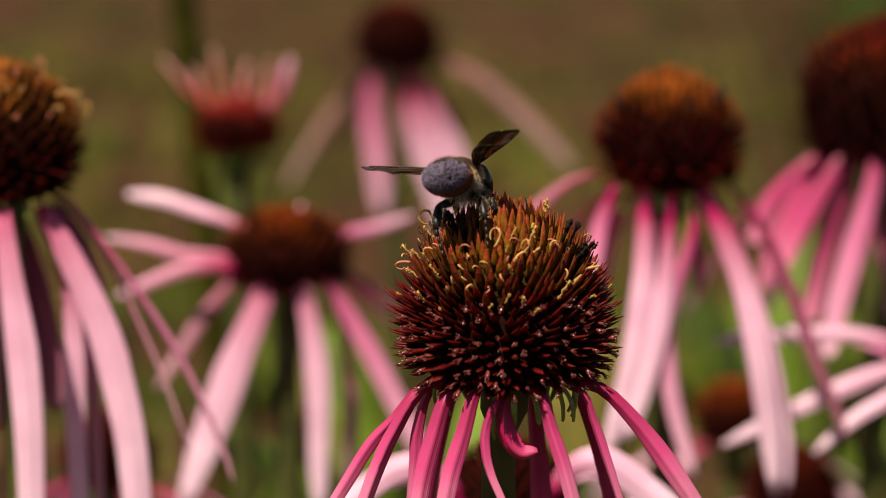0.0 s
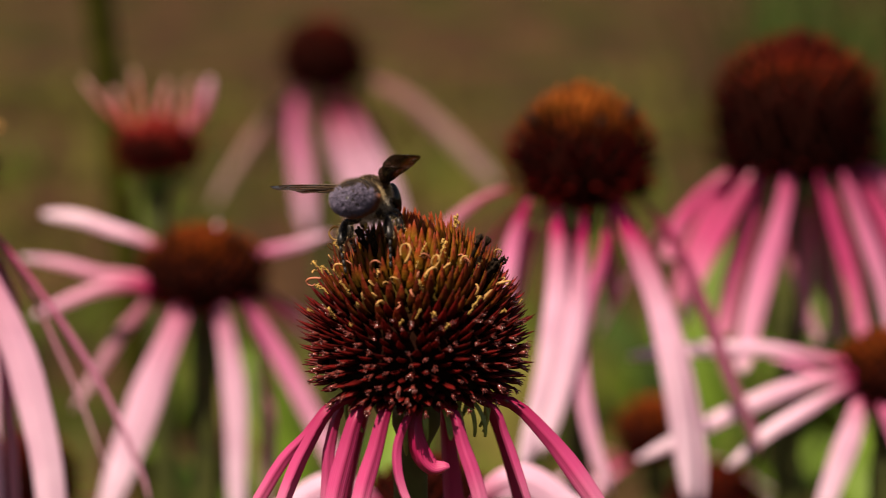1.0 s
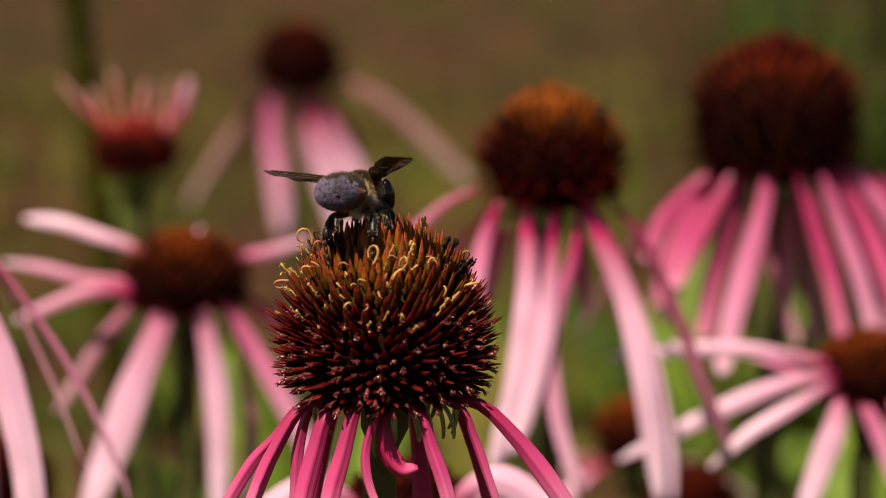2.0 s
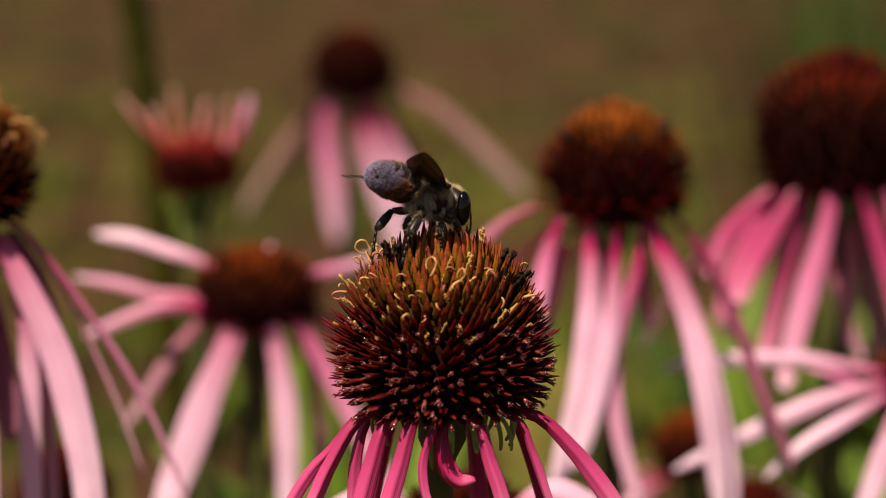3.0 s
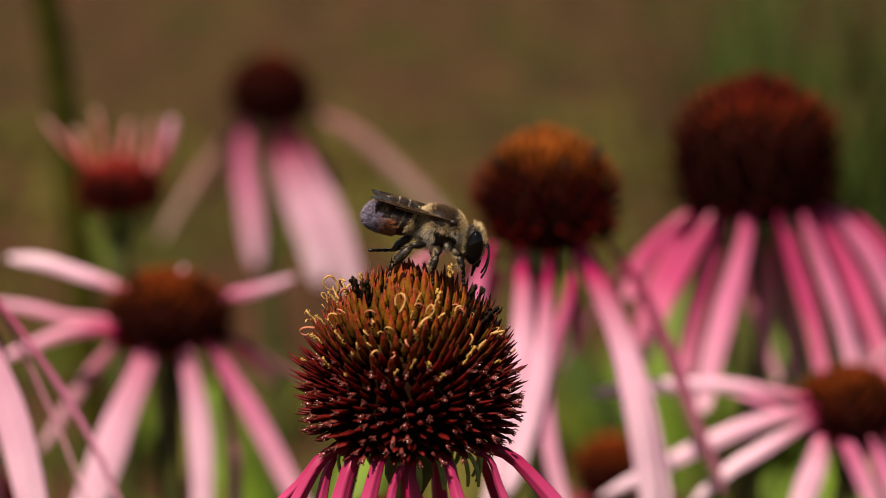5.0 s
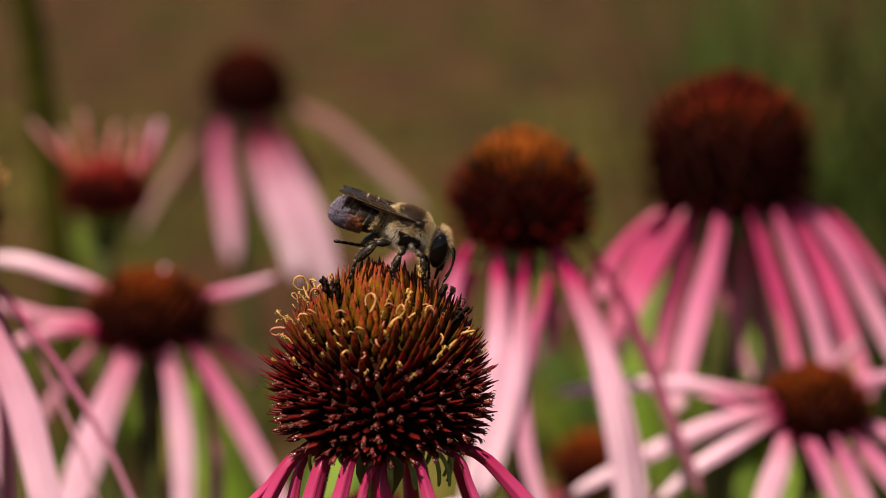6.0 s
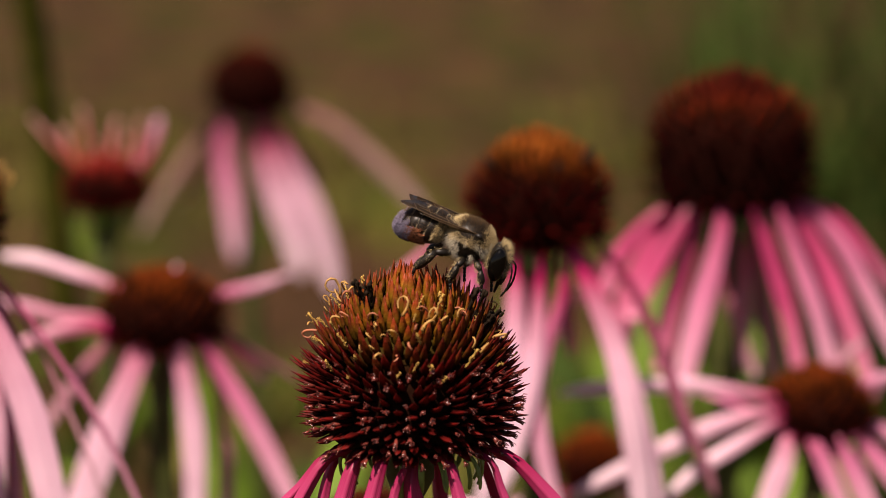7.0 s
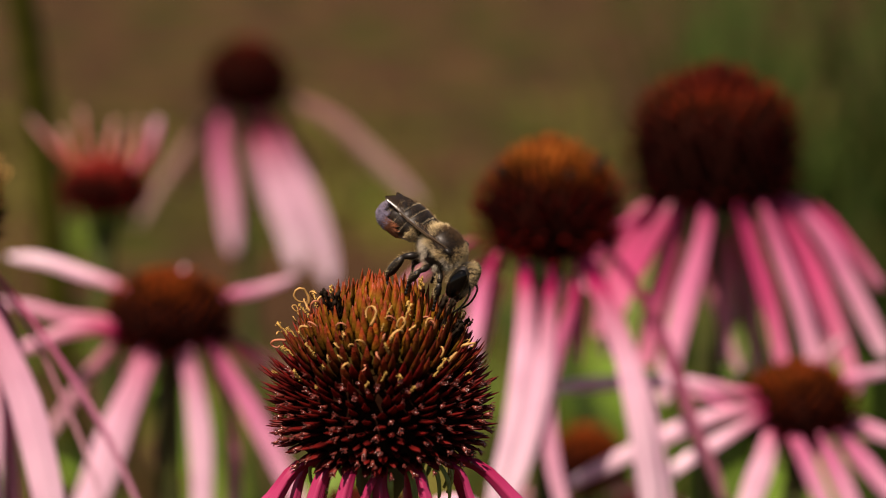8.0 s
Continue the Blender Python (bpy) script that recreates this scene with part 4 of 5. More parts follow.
# ---- the bee: x forward, y to its left, z up, millimetres from the middle of the thorax ----
M_CHITIN = plain("bee_black", (0.009, 0.007, 0.0055), 0.4, 0.4, 900, 0.26)
M_EYE = plain("bee_eye", (0.002, 0.0018, 0.0016), 0.09, 0.2, 900, 0.25)
M_FUR = plain("bee_fur_tan", (0.42, 0.32, 0.17), 0.7, 0.35, 700, strands=0.55)
M_FUR_PALE = plain("bee_fur_pale", (0.6, 0.53, 0.41), 0.7, 0.3, 700, strands=0.4)
M_BAND = plain("bee_band", (0.36, 0.29, 0.18), 0.7, 0.4, 700)
M_FUR_DARK = plain("bee_fur_brown", (0.075, 0.04, 0.015), 0.6, 0.5, 700, strands=0.5)
M_BRUSH_BLUE = plain("pollen_blue_grey", (0.14, 0.122, 0.175), 0.9, 0.3, 2200, strands=0.75)
M_BRUSH_ORANGE = plain("pollen_orange", (0.23, 0.08, 0.036), 0.85, 0.4, 1500, strands=0.6)


def wing_material():
    m, n, l, b = material("bee_wing", 0.24, 0.5)
    b.inputs["Base Color"].default_value = (0.028, 0.018, 0.01, 1)
    tex = noise_tex(n, l, 500.0)
    tr = n.new("ShaderNodeBsdfTransparent")
    tr.inputs[0].default_value = (0.62, 0.5, 0.38, 1)
    x = n.new("ShaderNodeMixShader")
    r = ramp(n, ((0.3, (0.55, 0.55, 0.55)), (0.7, (0.78, 0.78, 0.78))))
    l.new(tex.outputs[0], r.inputs[0])
    l.new(r.outputs[0], x.inputs[0])
    l.new(tr.outputs[0], x.inputs[1])
    l.new(b.outputs[0], x.inputs[2])
    l.new(x.outputs[0], n["Material Output"].inputs[0])
    bump(n, l, tex.outputs[0], b, 0.0001, 0.5)
    return m


M_WING = wing_material()
M_VEIN = plain("wing_vein", (0.05, 0.029, 0.013), 0.42, 0.3, 900, 0.25)


def hairs(bm, roots, length, thick, seed, comb=(0, 0, 0), mess=0.35):
    """Fine tapered hairs on (point, normal) roots, millimetres; comb bends them one way."""
    rnd = random.Random(seed)
    comb = Vector(comb)
    lay = bm.loops.layers.uv.get("grow") or bm.loops.layers.uv.new("grow")
    for p, nrm in roots:
        d = (nrm + comb + Vector((rnd.gauss(0, mess), rnd.gauss(0, mess), rnd.gauss(0, mess)))).normalized()
        ln = length * rnd.uniform(0.6, 1.25)
        side = d.orthogonal().normalized() * thick
        oth = d.cross(side)
        a = [bm.verts.new((p - nrm * 0.1 + side * c + oth * s) * MM) for c, s in ((1, 0), (-0.5, 0.87), (-0.5, -0.87))]
        mid_p = p + d * ln * 0.55
        b = [bm.verts.new((mid_p + (side * c + oth * s) * 0.7) * MM) for c, s in ((1, 0), (-0.5, 0.87), (-0.5, -0.87))]
        tip = bm.verts.new((p + d * ln + comb * ln * 0.35 + Vector((rnd.gauss(0, .08), rnd.gauss(0, .08), rnd.gauss(0, .08))) * ln) * MM)
        for k in range(3):
            bm.faces.new((a[k], a[(k + 1) % 3], b[(k + 1) % 3], b[k]))
            bm.faces.new((b[k], b[(k + 1) % 3], tip))


def on_ellipsoid(centre, radii, count, seed, keep=lambda n: True):
    rnd = random.Random(seed)
    out = []
    while len(out) < count:
        v = Vector((rnd.gauss(0, 1), rnd.gauss(0, 1), rnd.gauss(0, 1))).normalized()
        if keep(v):
            p = Vector((v.x * radii[0], v.y * radii[1], v.z * radii[2]))
            nrm = Vector((v.x / radii[0], v.y / radii[1], v.z / radii[2])).normalized()
            out.append((Vector(centre) + p, nrm))
    return out


def build_bee():
    bee = tagged(new("bee"), "tan furry leafcutter bee with blue-grey pollen under its black abdomen", "bee")
    # thorax
    bm = bmesh.new()
    ellipsoid(bm, (0, 0, 0), (2.85 * MM, 2.3 * MM, 2.5 * MM), 14, 20)
    thorax = part("thorax", bm, M_CHITIN, bee, "black thorax under tan fur")
    C, R = (0, 0, 0), (2.85, 2.3, 2.5)
    tuft = lambda n, k: noise.noise((n.x * k + 3, n.y * k, n.z * k))
    bm = bmesh.new()
    hairs(bm, on_ellipsoid(C, R, 6600, 1, lambda n: n.z > 0.0 + 0.35 * tuft(n, 2.2) and not (n.z > 0.3 + 0.25 * tuft(n, 7) and abs(n.x - 0.15) < 0.52 + 0.22 * tuft(n, 9))), 0.52, 0.0115, 2, (-0.35, 0, 0.05), 0.22)
    tagged(part("fur", bm, M_FUR, thorax, "tan fur"), kind="stuff")
    bm = bmesh.new()
    hairs(bm, on_ellipsoid(C, R, 4200, 3, lambda n: n.z > 0.2 and abs(n.x - 0.15) < 0.68), 0.36, 0.012, 4, (-0.3, 0, 0.05), 0.2)
    tagged(part("fur", bm, M_FUR_DARK, thorax, "short brown fur on the back"), kind="stuff")
    bm = bmesh.new()
    hairs(bm, on_ellipsoid(C, R, 3600, 5, lambda n: n.z <= 0.25 and tuft(n, 2.6) > -0.1 + 0.12 * tuft(n, 40)), 0.7, 0.011, 6, (-0.1, 0, -0.6), 0.25)
    tagged(part("fur", bm, M_FUR_PALE, thorax, "pale fur underneath"), kind="stuff")
    for sd in (1, -1):        # glossy shields over the wing roots
        bm = bmesh.new()
        ellipsoid(bm, (1.35 * MM, 2.1 * sd * MM, 1.3 * MM), (0.5 * MM, 0.3 * MM, 0.34 * MM), 8, 12)
        part("wing_root", bm, M_CHITIN, thorax, "glossy black wing root")
    # head
    head = part("head", (lambda b: (ellipsoid(b, (3.95 * MM, 0, -1.25 * MM), (1.35 * MM, 2.1 * MM, 2.2 * MM), 12, 18), b)[1])(bmesh.new()), M_CHITIN, bee, "black head with tan facial fur")
    for s in (1, -1):
        bm = bmesh.new()
        ellipsoid(bm, (4.2 * MM, 1.66 * s * MM, -1.4 * MM), (1.0 * MM, 0.8 * MM, 2.05 * MM), 14, 18)
        part("eye", bm, M_EYE, head, "large glossy black eye")
        bm = bmesh.new()
        pts = smooth_path([Vector(p) * MM for p in ((5.25, 0.55 * s, -1.0), (5.85, 0.9 * s, -1.5), (6.05, 1.0 * s, -2.7), (5.9, 1.15 * s, -4.0), (5.5, 1.2 * s, -5.0))], 14)
        tube(bm, pts, [0.11 * MM if i % 2 else 0.14 * MM for i in range(14)], 7)
        part("antenna", bm, M_CHITIN, head)
        bm = bmesh.new()
        tube(bm, [Vector(p) * MM for p in ((4.6, 0.7 * s, -2.5), (4.9, 0.6 * s, -3.2), (4.95, 0.3 * s, -3.9))], [0.42 * MM, 0.36 * MM, 0.14 * MM], 7)
        part("mandible", bm, M_CHITIN, head)
    bm = bmesh.new()
    tube(bm, [Vector(p) * MM for p in ((4.5, 0, -2.7), (4.6, 0, -3.8), (4.4, 0, -5.2))], [0.36 * MM, 0.28 * MM, 0.12 * MM], 7)
    part("proboscis", bm, M_CHITIN, head)
    bm = bmesh.new()
    hairs(bm, on_ellipsoid((3.95, 0, -1.25), (1.35, 2.1, 2.2), 1700, 7, lambda n: (abs(n.y) < 0.5 and n.x > -0.1) or (n.x < -0.55 and n.z > -0.5)), 0.55, 0.012, 8, (0.1, 0, 0.1))
    tagged(part("fur", bm, M_FUR, head, "tan facial fur"), kind="stuff")
    # abdomen, in its own space, its root at the waist
    abdomen = new("abdomen")
    prof = ((0, 0.9), (0.6, 1.9), (1.5, 2.5), (3.0, 2.8), (4.6, 2.75), (5.8, 2.4), (6.7, 1.75), (7.25, 0.9), (7.4, 0.3))

    def rad(x):
        for (a, ra), (b, rb) in zip(prof, prof[1:]):
            if x <= b:
                return ra + (rb - ra) * (x - a) / (b - a)
        return 0.3
    bm = bmesh.new()
    xs, seg = [], (0, 1.3, 2.75, 4.15, 5.5, 6.6, 7.4)
    for a, b in zip(seg, seg[1:]):
        xs += [(a + 0.02, 0.94), (a + 0.25, 0.985), (b - 0.12, 1.03), (b, 1.0)]
    rings = [[Vector((-x, rad(x) * f * math.cos(t), rad(x) * f * 0.88 * math.sin(t) - 0.034 * x * x)) * MM for t in (2 * math.pi * k / 22 for k in range(22))] for x, f in xs]
    loft(bm, rings)
    abdomen = part("abdomen", bm, M_CHITIN, bee, "black banded abdomen")

    def girdle(x, count, seed, lo, hi):
        r2 = random.Random(seed)
        out = []
        for _ in range(count):
            t = radians(r2.uniform(lo, hi))
            xx = max(0.05, x + r2.uniform(-0.13, 0.05) * (1 if x in seg else 3))
            out.append((Vector((-xx, rad(xx) * math.cos(t), rad(xx) * 0.88 * math.sin(t) - 0.034 * xx * xx)), Vector((-0.2, math.cos(t), math.sin(t))).normalized()))
        return out
    for i, x in enumerate(seg[1:5]):
        bm = bmesh.new()
        hairs(bm, girdle(x, 220, 20 + i, -25, 205), 0.17, 0.013, 30 + i, (-1.8, 0, 0), 0.12)
        tagged(part("hair_band", bm, M_BAND, abdomen, "thin pale hair band"), kind="stuff")
    bm = bmesh.new()
    hairs(bm, girdle(0.7, 420, 40, -40, 220) + girdle(1.1, 350, 41, -40, 35) + girdle(1.1, 350, 47, 145, 220) + girdle(1.6, 300, 43, -30, 40) + girdle(1.6, 300, 45, 140, 210), 0.5, 0.016, 42, (-0.3, 0, 0.2))
    tagged(part("fur", bm, M_FUR, abdomen, "tan fur at the waist"), kind="stuff")
    bm = bmesh.new()
    hairs(bm, [q for i, x in enumerate((1.9, 2.4, 3.2, 3.7, 4.6, 5.1, 5.9, 6.3, 6.8, 7.1)) for q in girdle(x, 150, 80 + i, 0, 180)], 0.34, 0.014, 95, (-0.9, 0, 0.2))
    tagged(part("fur", bm, M_FUR_DARK, abdomen, "sparse dark bristles"), kind="stuff")
    for lo, hi, mat, nm, sd in ((4.5, 7.42, M_BRUSH_BLUE, "blue-grey pollen load", 50), (2.6, 5.3, M_BRUSH_ORANGE, "orange pollen load", 51)):
        r2 = random.Random(sd)
        roots = []
        for _ in range(5600 if lo > 3 else 3000):
            x = r2.uniform(lo, hi)
            t = radians(r2.uniform(195, 345) if x < 3.3 else r2.uniform(180, 360) if x < 5.2 else r2.uniform(160, 380) if x < 6.2 else r2.uniform(118, 422) if x < 6.95 else r2.uniform(0, 360))
            p = Vector((-x, rad(x) * math.cos(t), rad(x) * 0.88 * math.sin(t) - 0.034 * x * x))
            if noise.noise((p.x * 1.7, p.y * 1.7, p.z * 1.7 + sd)) < -0.3:      # furrows between the clumps
                continue
            roots.append((p, Vector((-0.25 if x < 6.5 else -0.8, math.cos(t), math.sin(t))).normalized()))
        bm = bmesh.new()
        hairs(bm, roots, 0.42, 0.045, sd + 5, (-0.3, 0, 0), 0.4)
        tagged(part("pollen_brush", bm, mat, abdomen, nm), kind="stuff")
    # wings, each in its own space with the hinge at the origin, lying along -x
    wings = []
    for s in (1, -1):
        for big in (1, 0):
            L, W = (10.0, 3.5) if big else (6.9, 2.5)
            n = 22
            up, edge = [], []
            for i in range(n + 1):
                q = i / n
                front_e = 0.12 * W * math.sin(math.pi * q) + 0.06 * q * W
                back_e = -W * (0.10 + 0.9 * math.sin(min(1, q * 1.02) ** 1.25 * math.pi * 0.78) ** 0.9) * (1 if q < 0.82 else max(0.02, 1 - ((q - 0.82) / 0.18) ** 2) ** 0.5)
                fr = front_e * (1 if q < 0.9 else max(0.0, 1 - ((q - 0.9) / 0.1) ** 2) ** 0.5) if q > 0.9 else front_e
                edge.append((-L * q, fr, back_e * 0.78 if big else back_e * 0.85))
            bm = bmesh.new()
            rings = []
            for x, a, b in edge:
                ripple = 0.05 * math.sin(x * 2.2)
                rings.append([Vector((x, s * a, ripple + 0.02)) * MM, Vector((x, s * (a + b) / 2, -0.06 + 0.02)) * MM, Vector((x, s * b, ripple * 1.5 + 0.02)) * MM,
                              Vector((x, s * b, ripple * 1.5 - 0.02)) * MM, Vector((x, s * (a + b) / 2, -0.06 - 0.02)) * MM, Vector((x, s * a, ripple - 0.02)) * MM])
            loft(bm, rings)
            w = part("forewing" if big else "hindwing", bm, M_WING, bee, "smoky brown wing")
            lines = [([Vector((x, s * a, 0.03)) for x, a, b in edge[:-2]], [0.11 * (1 - 0.6 * k / n) for k in range(n - 1)])]
            for f, e in ((0.35, 0.85), (0.65, 0.7)):
                run = [Vector((x, s * (a + (b - a) * f * min(1, k / 6)), 0.03 - 0.05 * f)) for k, (x, a, b) in enumerate(edge[:int(n * e)])]
                lines.append((run, [0.05] * len(run)))
            for k in (8, 13, 17) if big else (9,):
                x, a, b = edge[k]
                x2, a2, b2 = edge[k + 2]
                lines.append(([Vector((x, s * a, 0.03)), Vector((x2, s * (a2 + (b2 - a2) * 0.65), 0.0))], [0.045] * 2))
            for run, thick in lines:
                bm = bmesh.new()
                tube(bm, [v * MM for v in run], [r * MM for r in thick], 5)
                part("vein", bm, M_VEIN, w)
            wings.append((w, s, big))
    # legs
    legs, feet = [], []
    for kind, pts, rr in (("front", ((1.5, 1.1, -1.9), (2.6, 2.2, -2.5), (3.2, 2.3, -4.1), (3.6, 2.1, -6.0)), (0.4, 0.42, 0.32, 0.14)),
                          ("mid", ((0.2, 1.3, -2.1), (0.0, 2.9, -2.6), (-0.4, 3.2, -4.4), (0.0, 3.0, -6.2)), (0.4, 0.46, 0.34, 0.14)),
                          ("hind", ((-1.5, 1.2, -1.9), (-3.0, 2.6, -1.8), (-5.1, 3.0, -4.0), (-6.0, 2.7, -7.2)), (0.44, 0.54, 0.48, 0.15))):
        for s in (1, -1):
            q = [Vector((p[0], p[1] * s, p[2])) for p in pts]
            bm = bmesh.new()
            knee, ankle = q[1], q[2]
            tube(bm, [v * MM for v in (q[0], q[0].lerp(knee, 0.5), knee)], [rr[0] * 0.8 * MM, rr[0] * 1.15 * MM, rr[0] * 0.7 * MM], 8)
            leg = part("leg", bm, M_CHITIN, bee, kind + " leg, black with pale hairs")
            bm = bmesh.new()
            tube(bm, [v * MM for v in (knee, knee.lerp(ankle, 0.3), knee.lerp(ankle, 0.75), ankle)], [rr[1] * 0.6 * MM, rr[1] * MM, rr[1] * 1.1 * MM, rr[2] * 0.7 * MM], 8)
            part("shin", bm, M_CHITIN, leg)
            bm = bmesh.new()
            foot = [ankle.lerp(q[3], f) + Vector((0.1 * f, 0, 0)) for f in (0, 0.25, 0.5, 0.75, 1)]
            for a, b in zip(foot, foot[1:]):
                tube(bm, [a * MM, a.lerp(b, 0.7) * MM, b * MM], [rr[3] * 1.2 * MM, rr[3] * 1.5 * MM, rr[3] * 0.8 * MM], 6)
            feet.append((part("foot", bm, M_CHITIN, leg), kind, s, ankle.copy()))
            bm = bmesh.new()
            r2 = random.Random(60)
            roots = []
            for a, b, r in ((q[0], knee, rr[0]), (knee, ankle, rr[1])):
                ax = (b - a).normalized()
                for _ in range(170):
                    o = ax.orthogonal().normalized()
                    o.rotate(Matrix.Rotation(r2.uniform(0, 6.28), 3, ax))
                    if o.x > 0.35:
                        continue
                    roots.append((a.lerp(b, r2.random()) + o * r * 0.9, o))
            hairs(bm, roots, 0.4, 0.01, 61, (-0.6, 0, -0.5), 0.2)
            tagged(part("leg_hairs", bm, M_FUR, leg, "pale leg hairs"), kind="stuff")
            legs.append((leg, kind, s))
    bee.scale = (0.94, 0.94, 0.94)
    abdomen.scale = (0.88, 0.95, 0.92)
    return bee, abdomen, wings, legs, feet


bee, bee_abdomen, bee_wings, bee_legs, bee_feet = build_bee()


# ---- leaves, weeds and the far bed ----
def leaf_bm(bm, start, az, e0, e1, length, width, seed, mat=0):
    b2 = petal_mesh(az, e0, e1, length, width, start=start, seed=seed, cup=-0.15, root=0.25)
    me = bpy.data.meshes.new("tmp")
    b2.to_mesh(me)
    b2.free()
    bm.from_mesh(me)
    bpy.data.meshes.remove(me)


def leafy_plant(x, y, height, leaves, length, width, label, mat, seed, spread=0.02):
    rnd = random.Random(seed)
    thing = tagged(new("leafy_plant"), label, "plant", "leafy plants in the bed")
    thing.location = (x, y, 0)
    for i in range(leaves):
        bm = bmesh.new()
        a = 360 * i / leaves * 2.6 + rnd.uniform(-20, 20)
        top = height * rnd.uniform(0.55, 1.0)
        st = Vector((rnd.uniform(-spread, spread), rnd.uniform(-spread, spread), -0.015))
        knee = st + Vector((math.cos(radians(a)) * 0.02, math.sin(radians(a)) * 0.02, top))
        tube(bm, smooth_path((st, st.lerp(knee, 0.6) + Vector((0.004, 0, 0)), knee), 8), 0.0017, 6)
        leaf_bm(bm, tuple(knee * 1000), a, rnd.uniform(68, 86), rnd.uniform(10, 62), length * rnd.uniform(0.7, 1.2), width * rnd.uniform(0.8, 1.2), seed * 50 + i)
        part("leaf", bm, mat, thing)
    return thing


def grass_stuff(name, label, spots, blades, height, mat, seed):
    rnd = random.Random(seed)
    verts, faces = [], []
    for x, y, r in spots:
        for _ in range(blades):
            a, d = rnd.uniform(0, 6.28), r * rnd.random() ** 0.5
            px, py = x + math.cos(a) * d, y + math.sin(a) * d
            h = height * rnd.uniform(0.5, 1.2)
            t = rnd.uniform(0, 6.28)
            bend = rnd.uniform(0.1, 0.6) * h
            w = 0.004 + 0.006 * rnd.random()
            sx, sy = -math.sin(t) * w, math.cos(t) * w
            k = len(verts)
            for f, ww in ((0, 1), (0.5, 0.8), (1.0, 0.05)):
                cx, cy, cz = px + math.cos(t) * bend * f * f, py + math.sin(t) * bend * f * f, h * f - 0.02
                verts += [(cx - sx * ww, cy - sy * ww, cz), (cx + sx * ww, cy + sy * ww, cz), (cx, cy, cz + 0.002)]
            for j in (0, 3):
                for p, q in ((0, 1), (1, 2), (2, 0)):
                    faces.append((k + j + p, k + j + q, k + j + 3 + q, k + j + 3 + p))
    me = bpy.data.meshes.new(name)
    me.from_pydata(verts, [], faces)
    me.materials.append(mat)
    tagged(new(name, me), label, "grass", kind="stuff")


for i, (x, y, h, n, ln, w, mat) in enumerate(((0.100, 0.44, 0.555, 12, 60, 34, M_LEAF), (0.072, 0.43, 0.525, 14, 55, 30, M_LEAF), (0.122, 0.47, 0.47, 12, 60, 30, M_LEAF), (-0.038, 0.43, 0.565, 15, 60, 19, M_LEAF), (-0.045, 0.30, 0.56, 5, 65, 13, M_LEAF_DARK), (0.150, 0.50, 0.47, 8, 70, 24, M_LEAF), (0.038, 0.50, 0.46, 7, 70, 18, M_LEAF),
                                              (-0.045, 0.50, 0.44, 7, 75, 18, M_LEAF), (-0.115, 0.60, 0.480, 7, 80, 22, M_LEAF_DARK), (0.200, 0.90, 0.44, 8, 80, 26, M_LEAF),
                                              (0.075, 0.80, 0.47, 8, 90, 24, M_LEAF_DARK), (-0.02, 0.85, 0.44, 8, 90, 24, M_LEAF_DARK), (-0.18, 0.85, 0.48, 8, 90, 24, M_LEAF),
                                              (-0.11, 1.10, 0.42, 8, 100, 26, M_LEAF_OLIVE), (0.13, 1.20, 0.42, 8, 100, 26, M_LEAF), (0.02, 1.30, 0.36, 8, 100, 26, M_LEAF_OLIVE))):
    leafy_plant(x, y, h, n, ln, w, "coneflower foliage with narrow green leaves" if mat is M_LEAF else "dark green foliage low in the bed", mat, 70 + i)

rnd = random.Random(77)
grass_stuff("weeds", "low weeds scattered over the soil", [(rnd.uniform(-1.2, 1.2), rnd.uniform(1.6, 5.5), rnd.uniform(0.05, 0.22)) for _ in range(90)], 26, 0.07, M_LEAF_OLIVE, 78)
grass_stuff("weeds", "small bright green weeds among the soil", [(rnd.uniform(-1.0, 1.0), rnd.uniform(1.4, 4.5), rnd.uniform(0.03, 0.1)) for _ in range(36)], 16, 0.09, M_LEAF, 80)
grass_stuff("tall_grass", "dark green grass clumps at the far side of the bed",
            [(0.34 + 0.07 * i + rnd.uniform(-0.05, 0.05), 2.6 + rnd.uniform(-0.3, 0.6), 0.12) for i in range(9)], 80, 0.56, M_LEAF_DARK, 79)

# bare stem reaching above the view
tall = tagged(new("plant_stem"), "tall green flower stem rising out of view", "stem")
tall.location = (-0.0981 + 0.0145, 0.3924 + 0.02, 0)
bm = bmesh.new()
tube(bm, smooth_path([Vector(p) for p in ((0, 0, -0.02), (-0.004, 0, 0.4), (-0.016, -0.01, 0.64), (-0.0235, -0.02, 0.72), (-0.026, -0.02, 0.80))], 20), [0.0046 - 0.00006 * i for i in range(20)], 10)
part("stem", bm, M_STEM_OLIVE, tall)


# ---- what the wind and the bee move ----
def sway(thing, rows):
    """Rows of (seconds, millimetres the head leans to +x, millimetres it rises); the plant tilts about its foot."""
    x, y, z = thing.location
    return [(t, pose(x, y, z + up * MM, 0, math.degrees(dx * MM / 0.67), 0)) for t, dx, up in rows]


def between(rows, t):
    for a, b in zip(rows, rows[1:]):
        if a[0] <= t <= b[0]:
            f = (t - a[0]) / (b[0] - a[0])
            f = f * f * (3 - 2 * f)
            return [p + (q - p) * f for p, q in zip(a[1:], b[1:])]
    return list(rows[-1][1:])


